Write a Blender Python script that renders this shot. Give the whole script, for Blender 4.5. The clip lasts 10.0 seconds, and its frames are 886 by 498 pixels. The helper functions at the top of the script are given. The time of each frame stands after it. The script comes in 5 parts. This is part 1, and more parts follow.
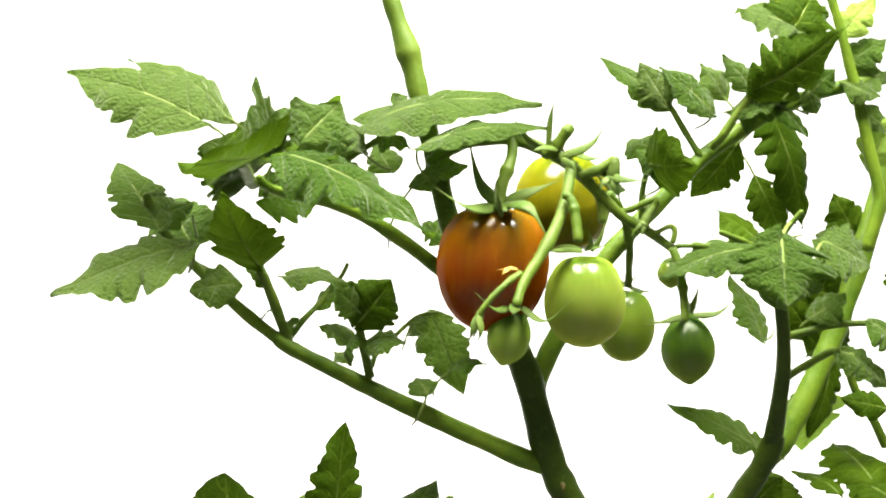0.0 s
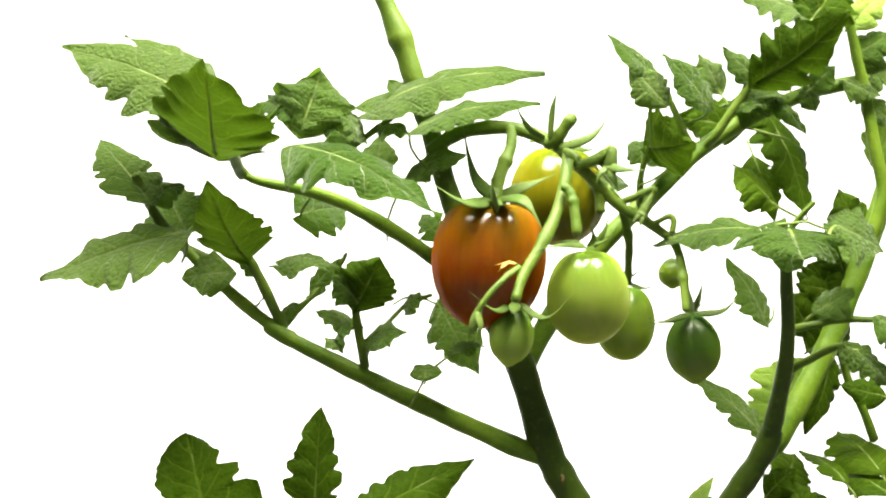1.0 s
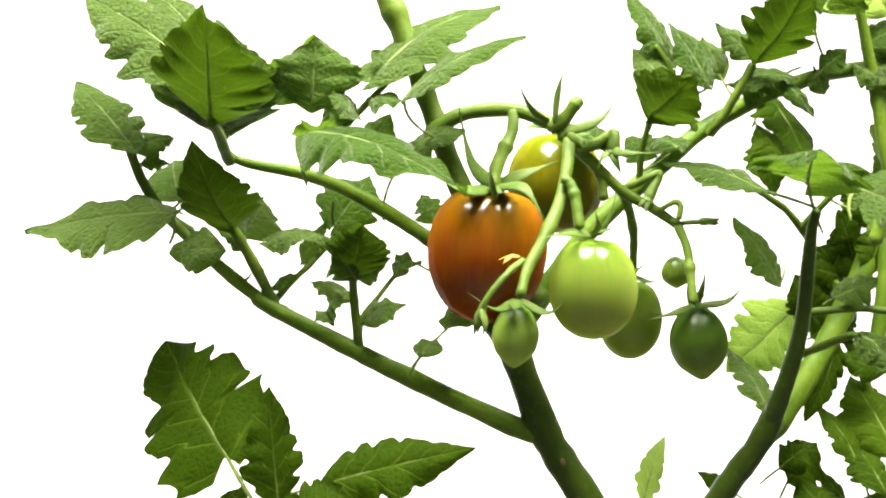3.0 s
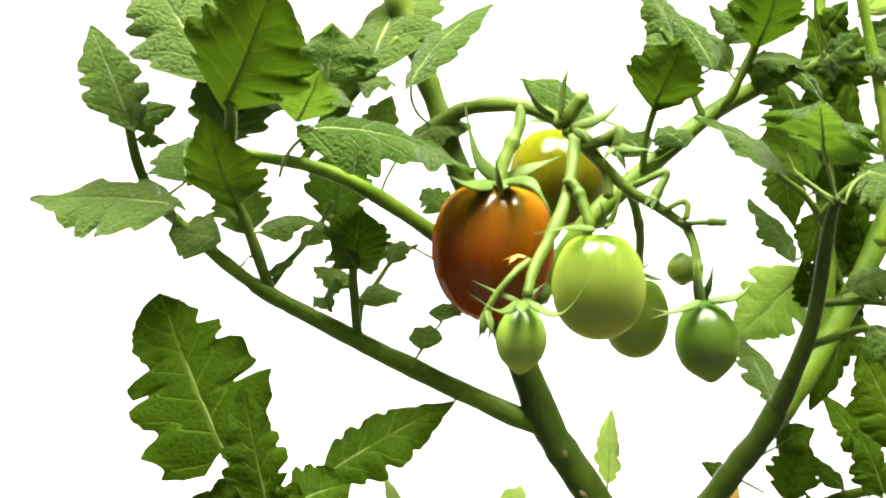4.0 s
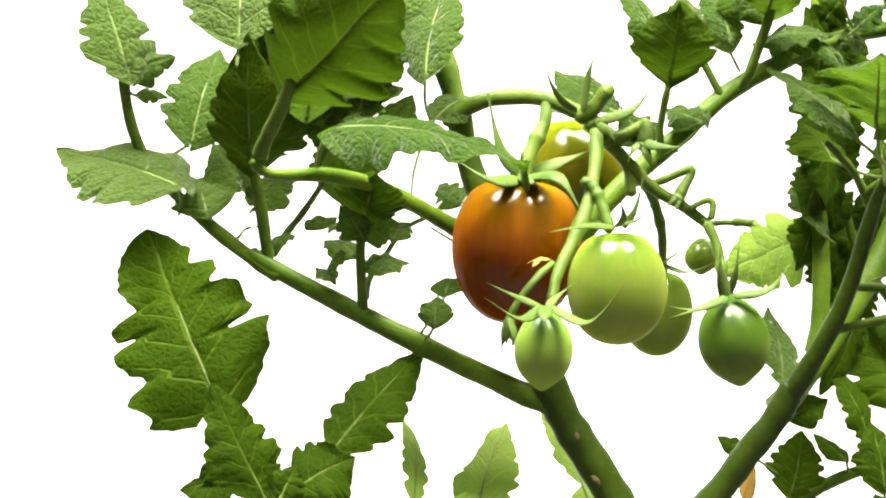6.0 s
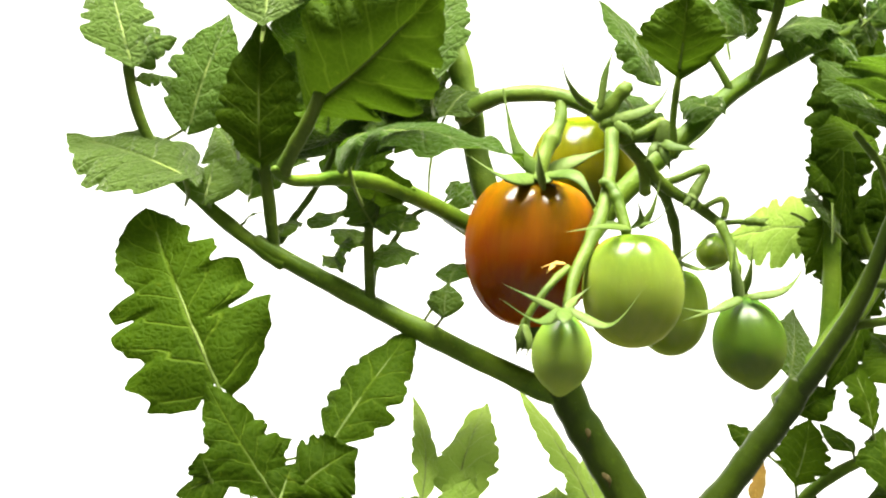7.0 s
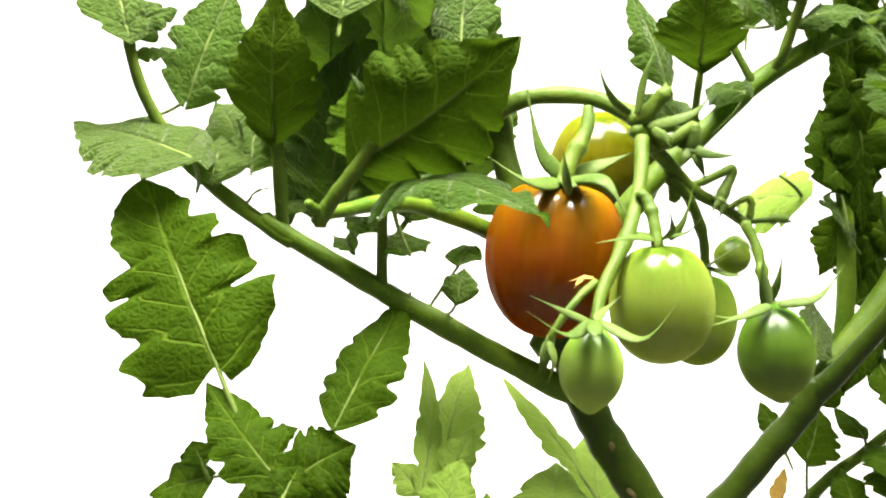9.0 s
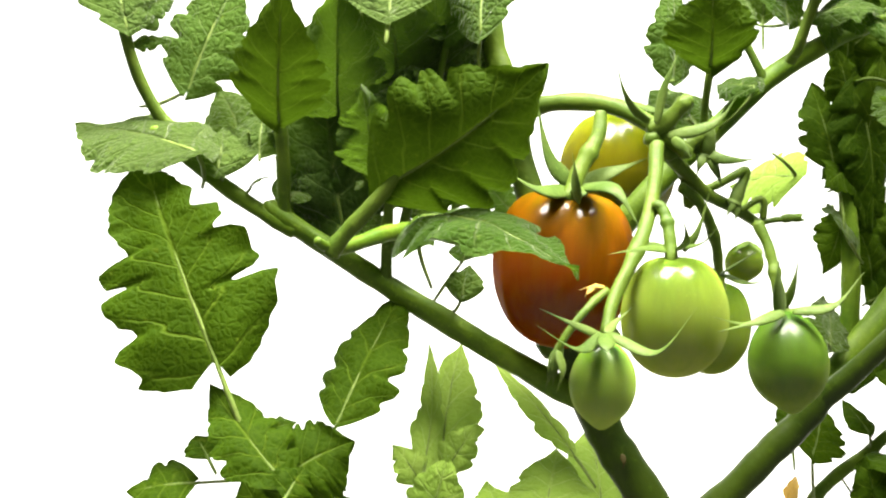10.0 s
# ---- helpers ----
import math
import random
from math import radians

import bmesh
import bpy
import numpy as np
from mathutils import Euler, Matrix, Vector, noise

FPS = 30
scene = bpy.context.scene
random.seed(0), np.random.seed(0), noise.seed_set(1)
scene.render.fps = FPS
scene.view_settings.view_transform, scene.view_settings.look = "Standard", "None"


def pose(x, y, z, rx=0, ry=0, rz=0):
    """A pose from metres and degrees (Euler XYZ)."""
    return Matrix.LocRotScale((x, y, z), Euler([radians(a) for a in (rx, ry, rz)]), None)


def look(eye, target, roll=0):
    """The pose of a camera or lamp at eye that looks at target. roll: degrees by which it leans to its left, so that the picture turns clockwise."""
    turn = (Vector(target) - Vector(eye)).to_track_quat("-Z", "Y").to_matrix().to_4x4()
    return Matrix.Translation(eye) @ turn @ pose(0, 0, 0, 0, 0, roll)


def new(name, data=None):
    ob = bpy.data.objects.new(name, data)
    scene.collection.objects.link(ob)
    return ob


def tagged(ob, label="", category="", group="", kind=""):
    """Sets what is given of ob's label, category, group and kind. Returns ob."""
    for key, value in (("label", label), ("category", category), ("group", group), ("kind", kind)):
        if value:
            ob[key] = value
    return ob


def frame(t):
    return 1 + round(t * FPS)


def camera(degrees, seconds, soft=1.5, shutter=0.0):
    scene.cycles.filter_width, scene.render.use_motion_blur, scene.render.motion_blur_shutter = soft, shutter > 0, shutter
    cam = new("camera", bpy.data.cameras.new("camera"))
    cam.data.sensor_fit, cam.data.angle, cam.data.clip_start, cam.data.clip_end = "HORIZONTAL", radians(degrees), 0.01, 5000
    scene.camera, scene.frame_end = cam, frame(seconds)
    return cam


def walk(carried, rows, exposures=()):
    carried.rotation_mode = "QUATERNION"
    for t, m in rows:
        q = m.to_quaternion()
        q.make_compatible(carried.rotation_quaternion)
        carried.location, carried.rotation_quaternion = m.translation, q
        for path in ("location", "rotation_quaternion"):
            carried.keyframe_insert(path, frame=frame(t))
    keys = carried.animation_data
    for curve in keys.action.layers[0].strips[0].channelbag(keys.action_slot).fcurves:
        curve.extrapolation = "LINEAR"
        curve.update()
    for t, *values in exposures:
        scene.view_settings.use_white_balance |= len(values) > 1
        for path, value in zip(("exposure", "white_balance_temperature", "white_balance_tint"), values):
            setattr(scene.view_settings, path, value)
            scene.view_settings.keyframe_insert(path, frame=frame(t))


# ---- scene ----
MM = 0.001

# ---- camera: slides slowly in towards the plants ----
cam = camera(40, 10.0, 2.3)
walk(cam, [
    (0, look((0, -0.6000, 0.460), (0, 0, 0.460))),
    (2.5, look((0, -0.5714, 0.460), (0, 0, 0.460))),
    (4.5, look((0, -0.5455, 0.460), (0, 0, 0.460))),
    (7.5, look((0, -0.5000, 0.460), (0, 0, 0.460))),
    (10, look((0, -0.4724, 0.460), (0, 0, 0.460))),
])

# ---- light: a white backdrop that glows by itself, two soft lamps above the plants, a dim room ----
world = bpy.data.worlds.new("studio")
scene.world = world
world.use_nodes = True
world.node_tree.nodes["Background"].inputs[0].default_value = (1.0, 0.98, 0.78, 1)
world.node_tree.nodes["Background"].inputs[1].default_value = 0.30
scene.view_settings.exposure = 0.0


def lamp(name, where, target, size, power):
    data = bpy.data.lights.new(name, "AREA")
    data.shape, data.size, data.size_y, data.energy = "RECTANGLE", size[0], size[1], power
    data.color = (1.0, 0.95, 0.81)
    ob = new(name, data)
    ob.matrix_world = look(where, target)
    return ob


lamp("softbox", (-0.18, -0.20, 1.40), (0.0, 0.0, 0.42), (0.50, 0.50), 68)
lamp("softbox", (0.36, -0.26, 1.38), (0.05, 0.0, 0.45), (0.42, 0.42), 55)


# ---- materials ----
def material(name):
    m = bpy.data.materials.new(name)
    m.use_nodes = True
    nt = m.node_tree
    nt.nodes.clear()
    return m, nt


def math_node(nt, op, a, b=None, clamp=False):
    n = nt.nodes.new("ShaderNodeMath")
    n.operation, n.use_clamp = op, clamp
    for i, v in enumerate((a, b)):
        if v is None:
            continue
        if isinstance(v, (int, float)):
            n.inputs[i].default_value = v
        else:
            nt.links.new(v, n.inputs[i])
    return n.outputs[0]


def mix_color(nt, fac, a, b):
    n = nt.nodes.new("ShaderNodeMix")
    n.data_type = "RGBA"
    for i, v in ((0, fac), (6, a), (7, b)):
        if isinstance(v, (int, float)):
            n.inputs[i].default_value = v
        elif isinstance(v, tuple):
            n.inputs[i].default_value = (*v, 1)
        else:
            nt.links.new(v, n.inputs[i])
    return n.outputs[2]


def noise_node(nt, vector, scale, detail=3.0, rough=0.55):
    n = nt.nodes.new("ShaderNodeTexNoise")
    n.inputs["Scale"].default_value, n.inputs["Detail"].default_value = scale, detail
    n.inputs["Roughness"].default_value = rough
    if vector is not None:
        nt.links.new(vector, n.inputs["Vector"])
    return n.outputs["Fac"]


def ramp(nt, fac, lo, hi):
    n = nt.nodes.new("ShaderNodeMapRange")
    n.inputs[1].default_value, n.inputs[2].default_value = lo, hi
    nt.links.new(fac, n.inputs[0])
    return n.outputs[0]


def leaf_material(name, LEAF_DARK, LEAF_MID, LEAF_LIGHT, LEAF_VEIN, through_light, fuzz=0.20, relief=0.0009):
    m, nt = material(name)
    link = nt.links.new
    uv = nt.nodes.new("ShaderNodeUVMap")
    xyz = nt.nodes.new("ShaderNodeSeparateXYZ")
    link(uv.outputs[0], xyz.inputs[0])
    u, v = xyz.outputs[0], xyz.outputs[1]
    side = math_node(nt, "ABSOLUTE", v)
    rnd = nt.nodes.new("ShaderNodeObjectInfo").outputs["Random"]
    tex = nt.nodes.new("ShaderNodeTexCoord").outputs["Object"]
    # one side vein runs to each lobe
    wob = math_node(nt, "MULTIPLY", math_node(nt, "SUBTRACT", noise_node(nt, tex, 120), 0.5), 0.18)
    f = math_node(nt, "FRACT", math_node(nt, "ADD", u, wob))
    away = math_node(nt, "ABSOLUTE", math_node(nt, "SUBTRACT", f, 0.5))
    vein = math_node(nt, "SUBTRACT", 1.0, ramp(nt, away, 0.014, 0.055))
    vein = math_node(nt, "MULTIPLY", vein, math_node(nt, "SUBTRACT", 1.0, ramp(nt, side, 0.6, 1.0)))
    mid = math_node(nt, "SUBTRACT", 1.0, ramp(nt, side, 0.02, 0.06))
    cells = nt.nodes.new("ShaderNodeTexVoronoi")
    cells.feature = "DISTANCE_TO_EDGE"
    cells.inputs["Scale"].default_value = 340
    warp = nt.nodes.new("ShaderNodeVectorMath")
    warp.operation = "MULTIPLY_ADD"
    blur = nt.nodes.new("ShaderNodeTexNoise")
    blur.inputs["Scale"].default_value = 250
    link(tex, blur.inputs["Vector"])
    link(blur.outputs["Color"], warp.inputs[0])
    warp.inputs[1].default_value = (0.0035, 0.0035, 0.0035)
    link(tex, warp.inputs[2])
    link(warp.outputs[0], cells.inputs["Vector"])
    dome = ramp(nt, cells.outputs["Distance"], 0.0, 0.32)
    net = math_node(nt, "SUBTRACT", 1.0, ramp(nt, cells.outputs["Distance"], 0.0, 0.10))
    main = math_node(nt, "MAXIMUM", vein, mid)
    big = noise_node(nt, tex, 28)
    tone = mix_color(nt, ramp(nt, big, 0.3, 0.7), LEAF_DARK, LEAF_MID)
    tone = mix_color(nt, math_node(nt, "MULTIPLY", rnd, 0.55), tone, LEAF_LIGHT)
    fleck = math_node(nt, "MULTIPLY", ramp(nt, noise_node(nt, tex, 520, 3, 0.7), 0.45, 0.75), 0.30)
    tone = mix_color(nt, fleck, tone, LEAF_LIGHT)
    spots = math_node(nt, "MULTIPLY", ramp(nt, noise_node(nt, tex, 260, 2), 0.66, 0.74), 0.25)
    tone = mix_color(nt, spots, tone, (0.13, 0.16, 0.015))
    tone = mix_color(nt, math_node(nt, "MULTIPLY", net, 0.13), tone, LEAF_VEIN)
    color = mix_color(nt, math_node(nt, "MULTIPLY", main, 0.45), tone, LEAF_VEIN)
    bump = nt.nodes.new("ShaderNodeBump")
    bump.inputs["Strength"].default_value, bump.inputs["Distance"].default_value = 0.70, relief
    height = math_node(nt, "ADD", math_node(nt, "MULTIPLY", main, -1.1), math_node(nt, "MULTIPLY", dome, 0.55))
    height = math_node(nt, "ADD", height, math_node(nt, "MULTIPLY", noise_node(nt, tex, 700, 4, 0.65), 0.6))
    link(height, bump.inputs["Height"])
    p = nt.nodes.new("ShaderNodeBsdfPrincipled")
    link(color, p.inputs["Base Color"])
    p.inputs["Roughness"].default_value = 0.62
    p.inputs["Specular IOR Level"].default_value = 0.03
    p.inputs["Sheen Weight"].default_value = fuzz
    p.inputs["Sheen Roughness"].default_value = 0.25
    p.inputs["Sheen Tint"].default_value = (0.92, 1.0, 0.84, 1)
    link(bump.outputs[0], p.inputs["Normal"])
    tr = nt.nodes.new("ShaderNodeBsdfTranslucent")
    link(mix_color(nt, 0.5 if through_light > 0.2 else 0.25, color, (0.17, 0.33, 0.016)), tr.inputs["Color"])
    mixed = nt.nodes.new("ShaderNodeMixShader")
    mixed.inputs[0].default_value = through_light
    link(p.outputs[0], mixed.inputs[1])
    link(tr.outputs[0], mixed.inputs[2])
    out = nt.nodes.new("ShaderNodeOutputMaterial")
    link(mixed.outputs[0], out.inputs[0])
    return m


def skin_material(name, low, high, rough, scale=60, bump_size=0.0004, sss=0.0, fuzz=0.06):
    m, nt = material(name)
    link = nt.links.new
    tex = nt.nodes.new("ShaderNodeTexCoord").outputs["Object"]
    rnd = nt.nodes.new("ShaderNodeObjectInfo").outputs["Random"]
    fac = math_node(nt, "ADD", ramp(nt, noise_node(nt, tex, scale), 0.3, 0.7), math_node(nt, "MULTIPLY", rnd, 0.25), True)
    color = mix_color(nt, fac, low, high)
    color = mix_color(nt, math_node(nt, "MULTIPLY", ramp(nt, noise_node(nt, tex, scale * 11, 2), 0.6, 0.7), 0.25), color, tuple(min(1, c * 2.2) for c in high))
    bump = nt.nodes.new("ShaderNodeBump")
    bump.inputs["Strength"].default_value, bump.inputs["Distance"].default_value = 0.8, bump_size
    link(noise_node(nt, tex, scale * 9), bump.inputs["Height"])
    p = nt.nodes.new("ShaderNodeBsdfPrincipled")
    link(color, p.inputs["Base Color"])
    p.inputs["Roughness"].default_value = rough
    p.inputs["Subsurface Weight"].default_value = sss
    p.inputs["Specular IOR Level"].default_value = 0.18
    p.inputs["Subsurface Radius"].default_value = (0.002, 0.003, 0.001)
    p.inputs["Sheen Weight"].default_value = fuzz
    p.inputs["Sheen Roughness"].default_value = 0.4
    p.inputs["Sheen Tint"].default_value = (0.7, 1.0, 0.25, 1)
    link(bump.outputs[0], p.inputs["Normal"])
    out = nt.nodes.new("ShaderNodeOutputMaterial")
    link(p.outputs[0], out.inputs[0])
    return m


def fruit_material(name, shoulder, cheek, tip, rough=0.16, green_to=0.42):
    """Fruit skin: shoulder, cheek and tip colours, with fine streaks from end to end."""
    m, nt = material(name)
    link = nt.links.new
    uv = nt.nodes.new("ShaderNodeUVMap")
    xyz = nt.nodes.new("ShaderNodeSeparateXYZ")
    link(uv.outputs[0], xyz.inputs[0])
    tex = nt.nodes.new("ShaderNodeTexCoord").outputs["Object"]
    stretch = nt.nodes.new("ShaderNodeMapping")
    stretch.inputs["Scale"].default_value = (0.12, 1, 1)
    link(tex, stretch.inputs["Vector"])
    streak = noise_node(nt, stretch.outputs[0], 240, 3)
    blot = noise_node(nt, stretch.outputs[0], 70, 2)
    u = math_node(nt, "ADD", xyz.outputs[0], math_node(nt, "MULTIPLY", math_node(nt, "SUBTRACT", blot, 0.5), 0.5))
    color = mix_color(nt, ramp(nt, u, 0.05, green_to), shoulder, cheek)
    color = mix_color(nt, ramp(nt, u, 0.5, 1.0), color, tip)
    pale = tuple(min(1, (a * 0.4 + c * 0.6) * 1.5) for a, c in zip(shoulder, cheek))
    color = mix_color(nt, math_node(nt, "MULTIPLY", ramp(nt, streak, 0.42, 0.75), 0.5), color, pale)
    specks = math_node(nt, "MULTIPLY", ramp(nt, noise_node(nt, tex, 900, 1), 0.68, 0.74), 0.07)
    color = mix_color(nt, specks, color, tuple(min(1, c * 3) for c in cheek))
    bump = nt.nodes.new("ShaderNodeBump")
    bump.inputs["Strength"].default_value, bump.inputs["Distance"].default_value = 0.12, 0.0004
    link(noise_node(nt, tex, 300), bump.inputs["Height"])
    p = nt.nodes.new("ShaderNodeBsdfPrincipled")
    link(color, p.inputs["Base Color"])
    p.inputs["Roughness"].default_value = 0.6
    p.inputs["Specular IOR Level"].default_value = 0.0
    p.inputs["Subsurface Weight"].default_value = 1.0
    p.inputs["Subsurface Radius"].default_value = (0.024, 0.026, 0.009)
    link(bump.outputs[0], p.inputs["Normal"])
    shine = nt.nodes.new("ShaderNodeBsdfGlossy")
    shine.inputs["Roughness"].default_value = rough
    link(bump.outputs[0], shine.inputs["Normal"])
    mixed = nt.nodes.new("ShaderNodeMixShader")
    mixed.inputs[0].default_value = 0.026
    link(p.outputs[0], mixed.inputs[1])
    link(shine.outputs[0], mixed.inputs[2])
    out = nt.nodes.new("ShaderNodeOutputMaterial")
    link(mixed.outputs[0], out.inputs[0])
    return m


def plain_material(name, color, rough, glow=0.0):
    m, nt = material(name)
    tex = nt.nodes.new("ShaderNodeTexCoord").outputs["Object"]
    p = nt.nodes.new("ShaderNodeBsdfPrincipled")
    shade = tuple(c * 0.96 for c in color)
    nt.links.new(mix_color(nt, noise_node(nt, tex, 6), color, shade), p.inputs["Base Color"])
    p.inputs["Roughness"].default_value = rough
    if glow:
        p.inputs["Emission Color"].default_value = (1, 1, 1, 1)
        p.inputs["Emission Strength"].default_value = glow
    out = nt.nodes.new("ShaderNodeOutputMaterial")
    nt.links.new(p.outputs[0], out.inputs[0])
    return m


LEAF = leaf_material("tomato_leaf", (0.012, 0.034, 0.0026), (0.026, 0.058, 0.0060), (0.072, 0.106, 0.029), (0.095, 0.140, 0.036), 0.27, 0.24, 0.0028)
# deeper leaf green, with shade on the leaves put into the colour as well
DEEP_SHADED = leaf_material("deep_green_shaded_leaf", (0.0105, 0.0265, 0.0005), (0.0200, 0.0445, 0.0008), (0.037, 0.068, 0.0018), (0.090, 0.140, 0.012), 0.17, 0.01, 0.0007)
YOUNG = leaf_material("young_tomato_leaf", (0.12, 0.22, 0.025), (0.20, 0.31, 0.050), (0.30, 0.40, 0.090), (0.36, 0.46, 0.14), 0.40)
STEM = skin_material("green_stem", (0.040, 0.092, 0.003), (0.098, 0.160, 0.010), 0.5)
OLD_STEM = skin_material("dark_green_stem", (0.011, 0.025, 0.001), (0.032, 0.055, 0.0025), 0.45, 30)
SEPAL = skin_material("green_sepal", (0.030, 0.064, 0.006), (0.074, 0.114, 0.020), 0.55)
TRUSS = skin_material("hairy_truss_stem", (0.030, 0.068, 0.003), (0.076, 0.120, 0.011), 0.5)
RIB = skin_material("leaf_rib", (0.060, 0.105, 0.014), (0.120, 0.165, 0.036), 0.55)
DRY = skin_material("dry_petal", (0.26, 0.15, 0.025), (0.42, 0.27, 0.06), 0.7)
SCAR = skin_material("corky_scar", (0.035, 0.028, 0.008), (0.07, 0.055, 0.018), 0.8)
# green fruit tips: naturally paler, plus light on the undersides put into the colour
FRUIT = {
    "ripe": fruit_material("ripening_skin", (0.095, 0.056, 0.0012), (0.150, 0.030, 0.0007), (0.150, 0.021, 0.0006), 0.15, 0.55),
    "pale": fruit_material("light_green_skin", (0.058, 0.108, 0.007), (0.125, 0.170, 0.022), (0.260, 0.305, 0.050)),
    "yellow": fruit_material("yellow_green_skin", (0.062, 0.088, 0.002), (0.098, 0.088, 0.002), (0.105, 0.082, 0.002)),
    "green": fruit_material("mid_green_skin", (0.050, 0.100, 0.007), (0.112, 0.165, 0.018), (0.200, 0.260, 0.030)),
    "dark": fruit_material("dark_green_skin", (0.015, 0.042, 0.003), (0.044, 0.084, 0.007), (0.145, 0.200, 0.028), 0.30),
    "young": fruit_material("young_green_skin", (0.0461, 0.1210, 0.0115), (0.1450, 0.2150, 0.0330), (0.2600, 0.3400, 0.0550), 0.3),
}
GREY = plain_material("grey_floor", (0.10, 0.10, 0.095), 0.7)
# backdrop white comes from its own emission, no lamp is aimed at it
GLOWING = plain_material("glowing_backdrop", (0.85, 0.85, 0.85), 0.8, 1.0)

# ---- things are built in millimetres; what moves is noted here and keyed at the end ----
MOVES = []
rng = random.Random(7)


def points(text):
    return [Vector([float(c) * MM for c in p.split(",")]) for p in text.split()]


def aim(base, tip, up):
    """The pose whose x runs from base to tip, with its z as near to up as may be."""
    x = (tip - base).normalized()
    z = Vector(up) - x * x.dot(Vector(up))
    z.normalize()
    y = z.cross(x)
    m = Matrix((x, y, z)).transposed().to_4x4()
    m.translation = base
    return m


def place(ob, rows, up):
    poses = [(r[0], aim(Vector(r[1:4]) * MM, Vector(r[4:7]) * MM, up)) for r in rows]
    ob.matrix_local = poses[0][1]
    if len(poses) > 1:
        MOVES.append((ob, poses))


def part(name, bm, materials, parent, label=""):
    me = bpy.data.meshes.new(name)
    bm.normal_update()
    bm.to_mesh(me)
    bm.free()
    me.polygons.foreach_set("use_smooth", [True] * len(me.polygons))
    for m in materials:
        me.materials.append(m)
    ob = new(name, me)
    ob.parent = parent
    return tagged(ob, label)


def plant(name, label, category, base):
    ob = new(name)
    ob.location = Vector(base) * MM
    ob.empty_display_size = 0.02
    return tagged(ob, label, category, "tomato plants")


def spline(ctrl, steps):
    """A smooth line through the control points."""
    pts = [ctrl[0] * 2 - ctrl[1], *ctrl, ctrl[-1] * 2 - ctrl[-2]]
    res = []
    for i in range(1, len(pts) - 2):
        a, b, c, d = pts[i - 1:i + 3]
        for k in range(steps):
            t = k / steps
            res.append(0.5 * (2 * b + (c - a) * t + (2 * a - 5 * b + 4 * c - d) * t * t + (3 * b - a - 3 * c + d) * t ** 3))
    res.append(ctrl[-1].copy())
    return res


def tube(bm, line, radii, sides=10, index=0, flat=1.0, knobby=0.0, side=None):
    """A tube along a line, with rounded ends."""
    rings = []
    n = len(line)
    for i, p in enumerate(line):
        way = (line[min(i + 1, n - 1)] - line[max(i - 1, 0)]).normalized()
        if side is None:
            side = way.orthogonal().normalized()
        side = (side - way * way.dot(side)).normalized()
        other = way.cross(side)
        ring = []
        for k in range(sides):
            a = 2 * math.pi * k / sides
            out = side * math.cos(a) + other * math.sin(a) * flat
            r = radii[i] * (1 + knobby * (noise.noise((p + out * radii[i]) * 160) + 0.6 * math.cos(3 * a + i * 0.05)))
            ring.append(bm.verts.new(p + out * r))
        rings.append(ring)
    for r, s in zip(rings, rings[1:]):
        for k in range(sides):
            f = bm.faces.new((r[k], r[(k + 1) % sides], s[(k + 1) % sides], s[k]))
            f.material_index = index
    for ring, end, flip in ((rings[0], line[0], True), (rings[-1], line[-1], False)):
        way = (line[0] - line[1]) if flip else (line[-1] - line[-2])
        tip = bm.verts.new(end + way.normalized() * (radii[0] if flip else radii[-1]) * 0.6)
        for k in range(sides):
            a, b = ring[k], ring[(k + 1) % sides]
            f = bm.faces.new((b, a, tip) if flip else (a, b, tip))
            f.material_index = index


def stalk(name, parent, text, r0, r1, rows=None):
    """A stem or stalk, tapering, slightly knobbly, with fine hairs."""
    ctrl = points(text)
    line = spline(ctrl, 7)
    n = len(line)
    seed = rng.random() * 50
    radii = []
    for i in range(n):
        f = i / (n - 1)
        r = (r0 + (r1 - r0) * f) * 0.96 * MM
        knot, size = (0.52, 0.30) if name == "fruit_stalk" and rows else (0.70, 0.38) if name == "upper_stem" else (0.5, 0.0)
        r *= 1 + size * math.exp(-((f - knot) / 0.05) ** 2)
        radii.append(r * (1 + 0.13 * noise.noise(Vector((seed, f * n * 0.22, 0)))))
    bm = bmesh.new()
    tube(bm, line, radii, 18, 0, 1.0, 0.06)
    for _ in range(min(600, int(n * 7))):
        i = rng.randrange(1, n - 1)
        way = (line[i + 1] - line[i - 1]).normalized()
        out = way.orthogonal()
        out.rotate(Matrix.Rotation(rng.random() * 6.283, 3, way))
        out.normalize()
        a = line[i] + out * radii[i] * 0.95
        b = a + (out + way * rng.uniform(-0.4, 0.4)) * rng.uniform(0.5, 1.6) * MM
        w = way * 0.05 * MM
        w2 = way.cross(out) * 0.05 * MM
        tip = bm.verts.new(b)
        base = [bm.verts.new(a + v) for v in (w, w2, -w, -w2)]
        for k in range(4):
            bm.faces.new((base[k], base[(k + 1) % 4], tip))
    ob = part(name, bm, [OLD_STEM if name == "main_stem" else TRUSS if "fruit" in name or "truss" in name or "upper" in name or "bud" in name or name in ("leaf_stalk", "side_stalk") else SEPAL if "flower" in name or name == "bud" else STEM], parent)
    if rows:
        place(ob, rows, (0, -1, 0))
    return ob


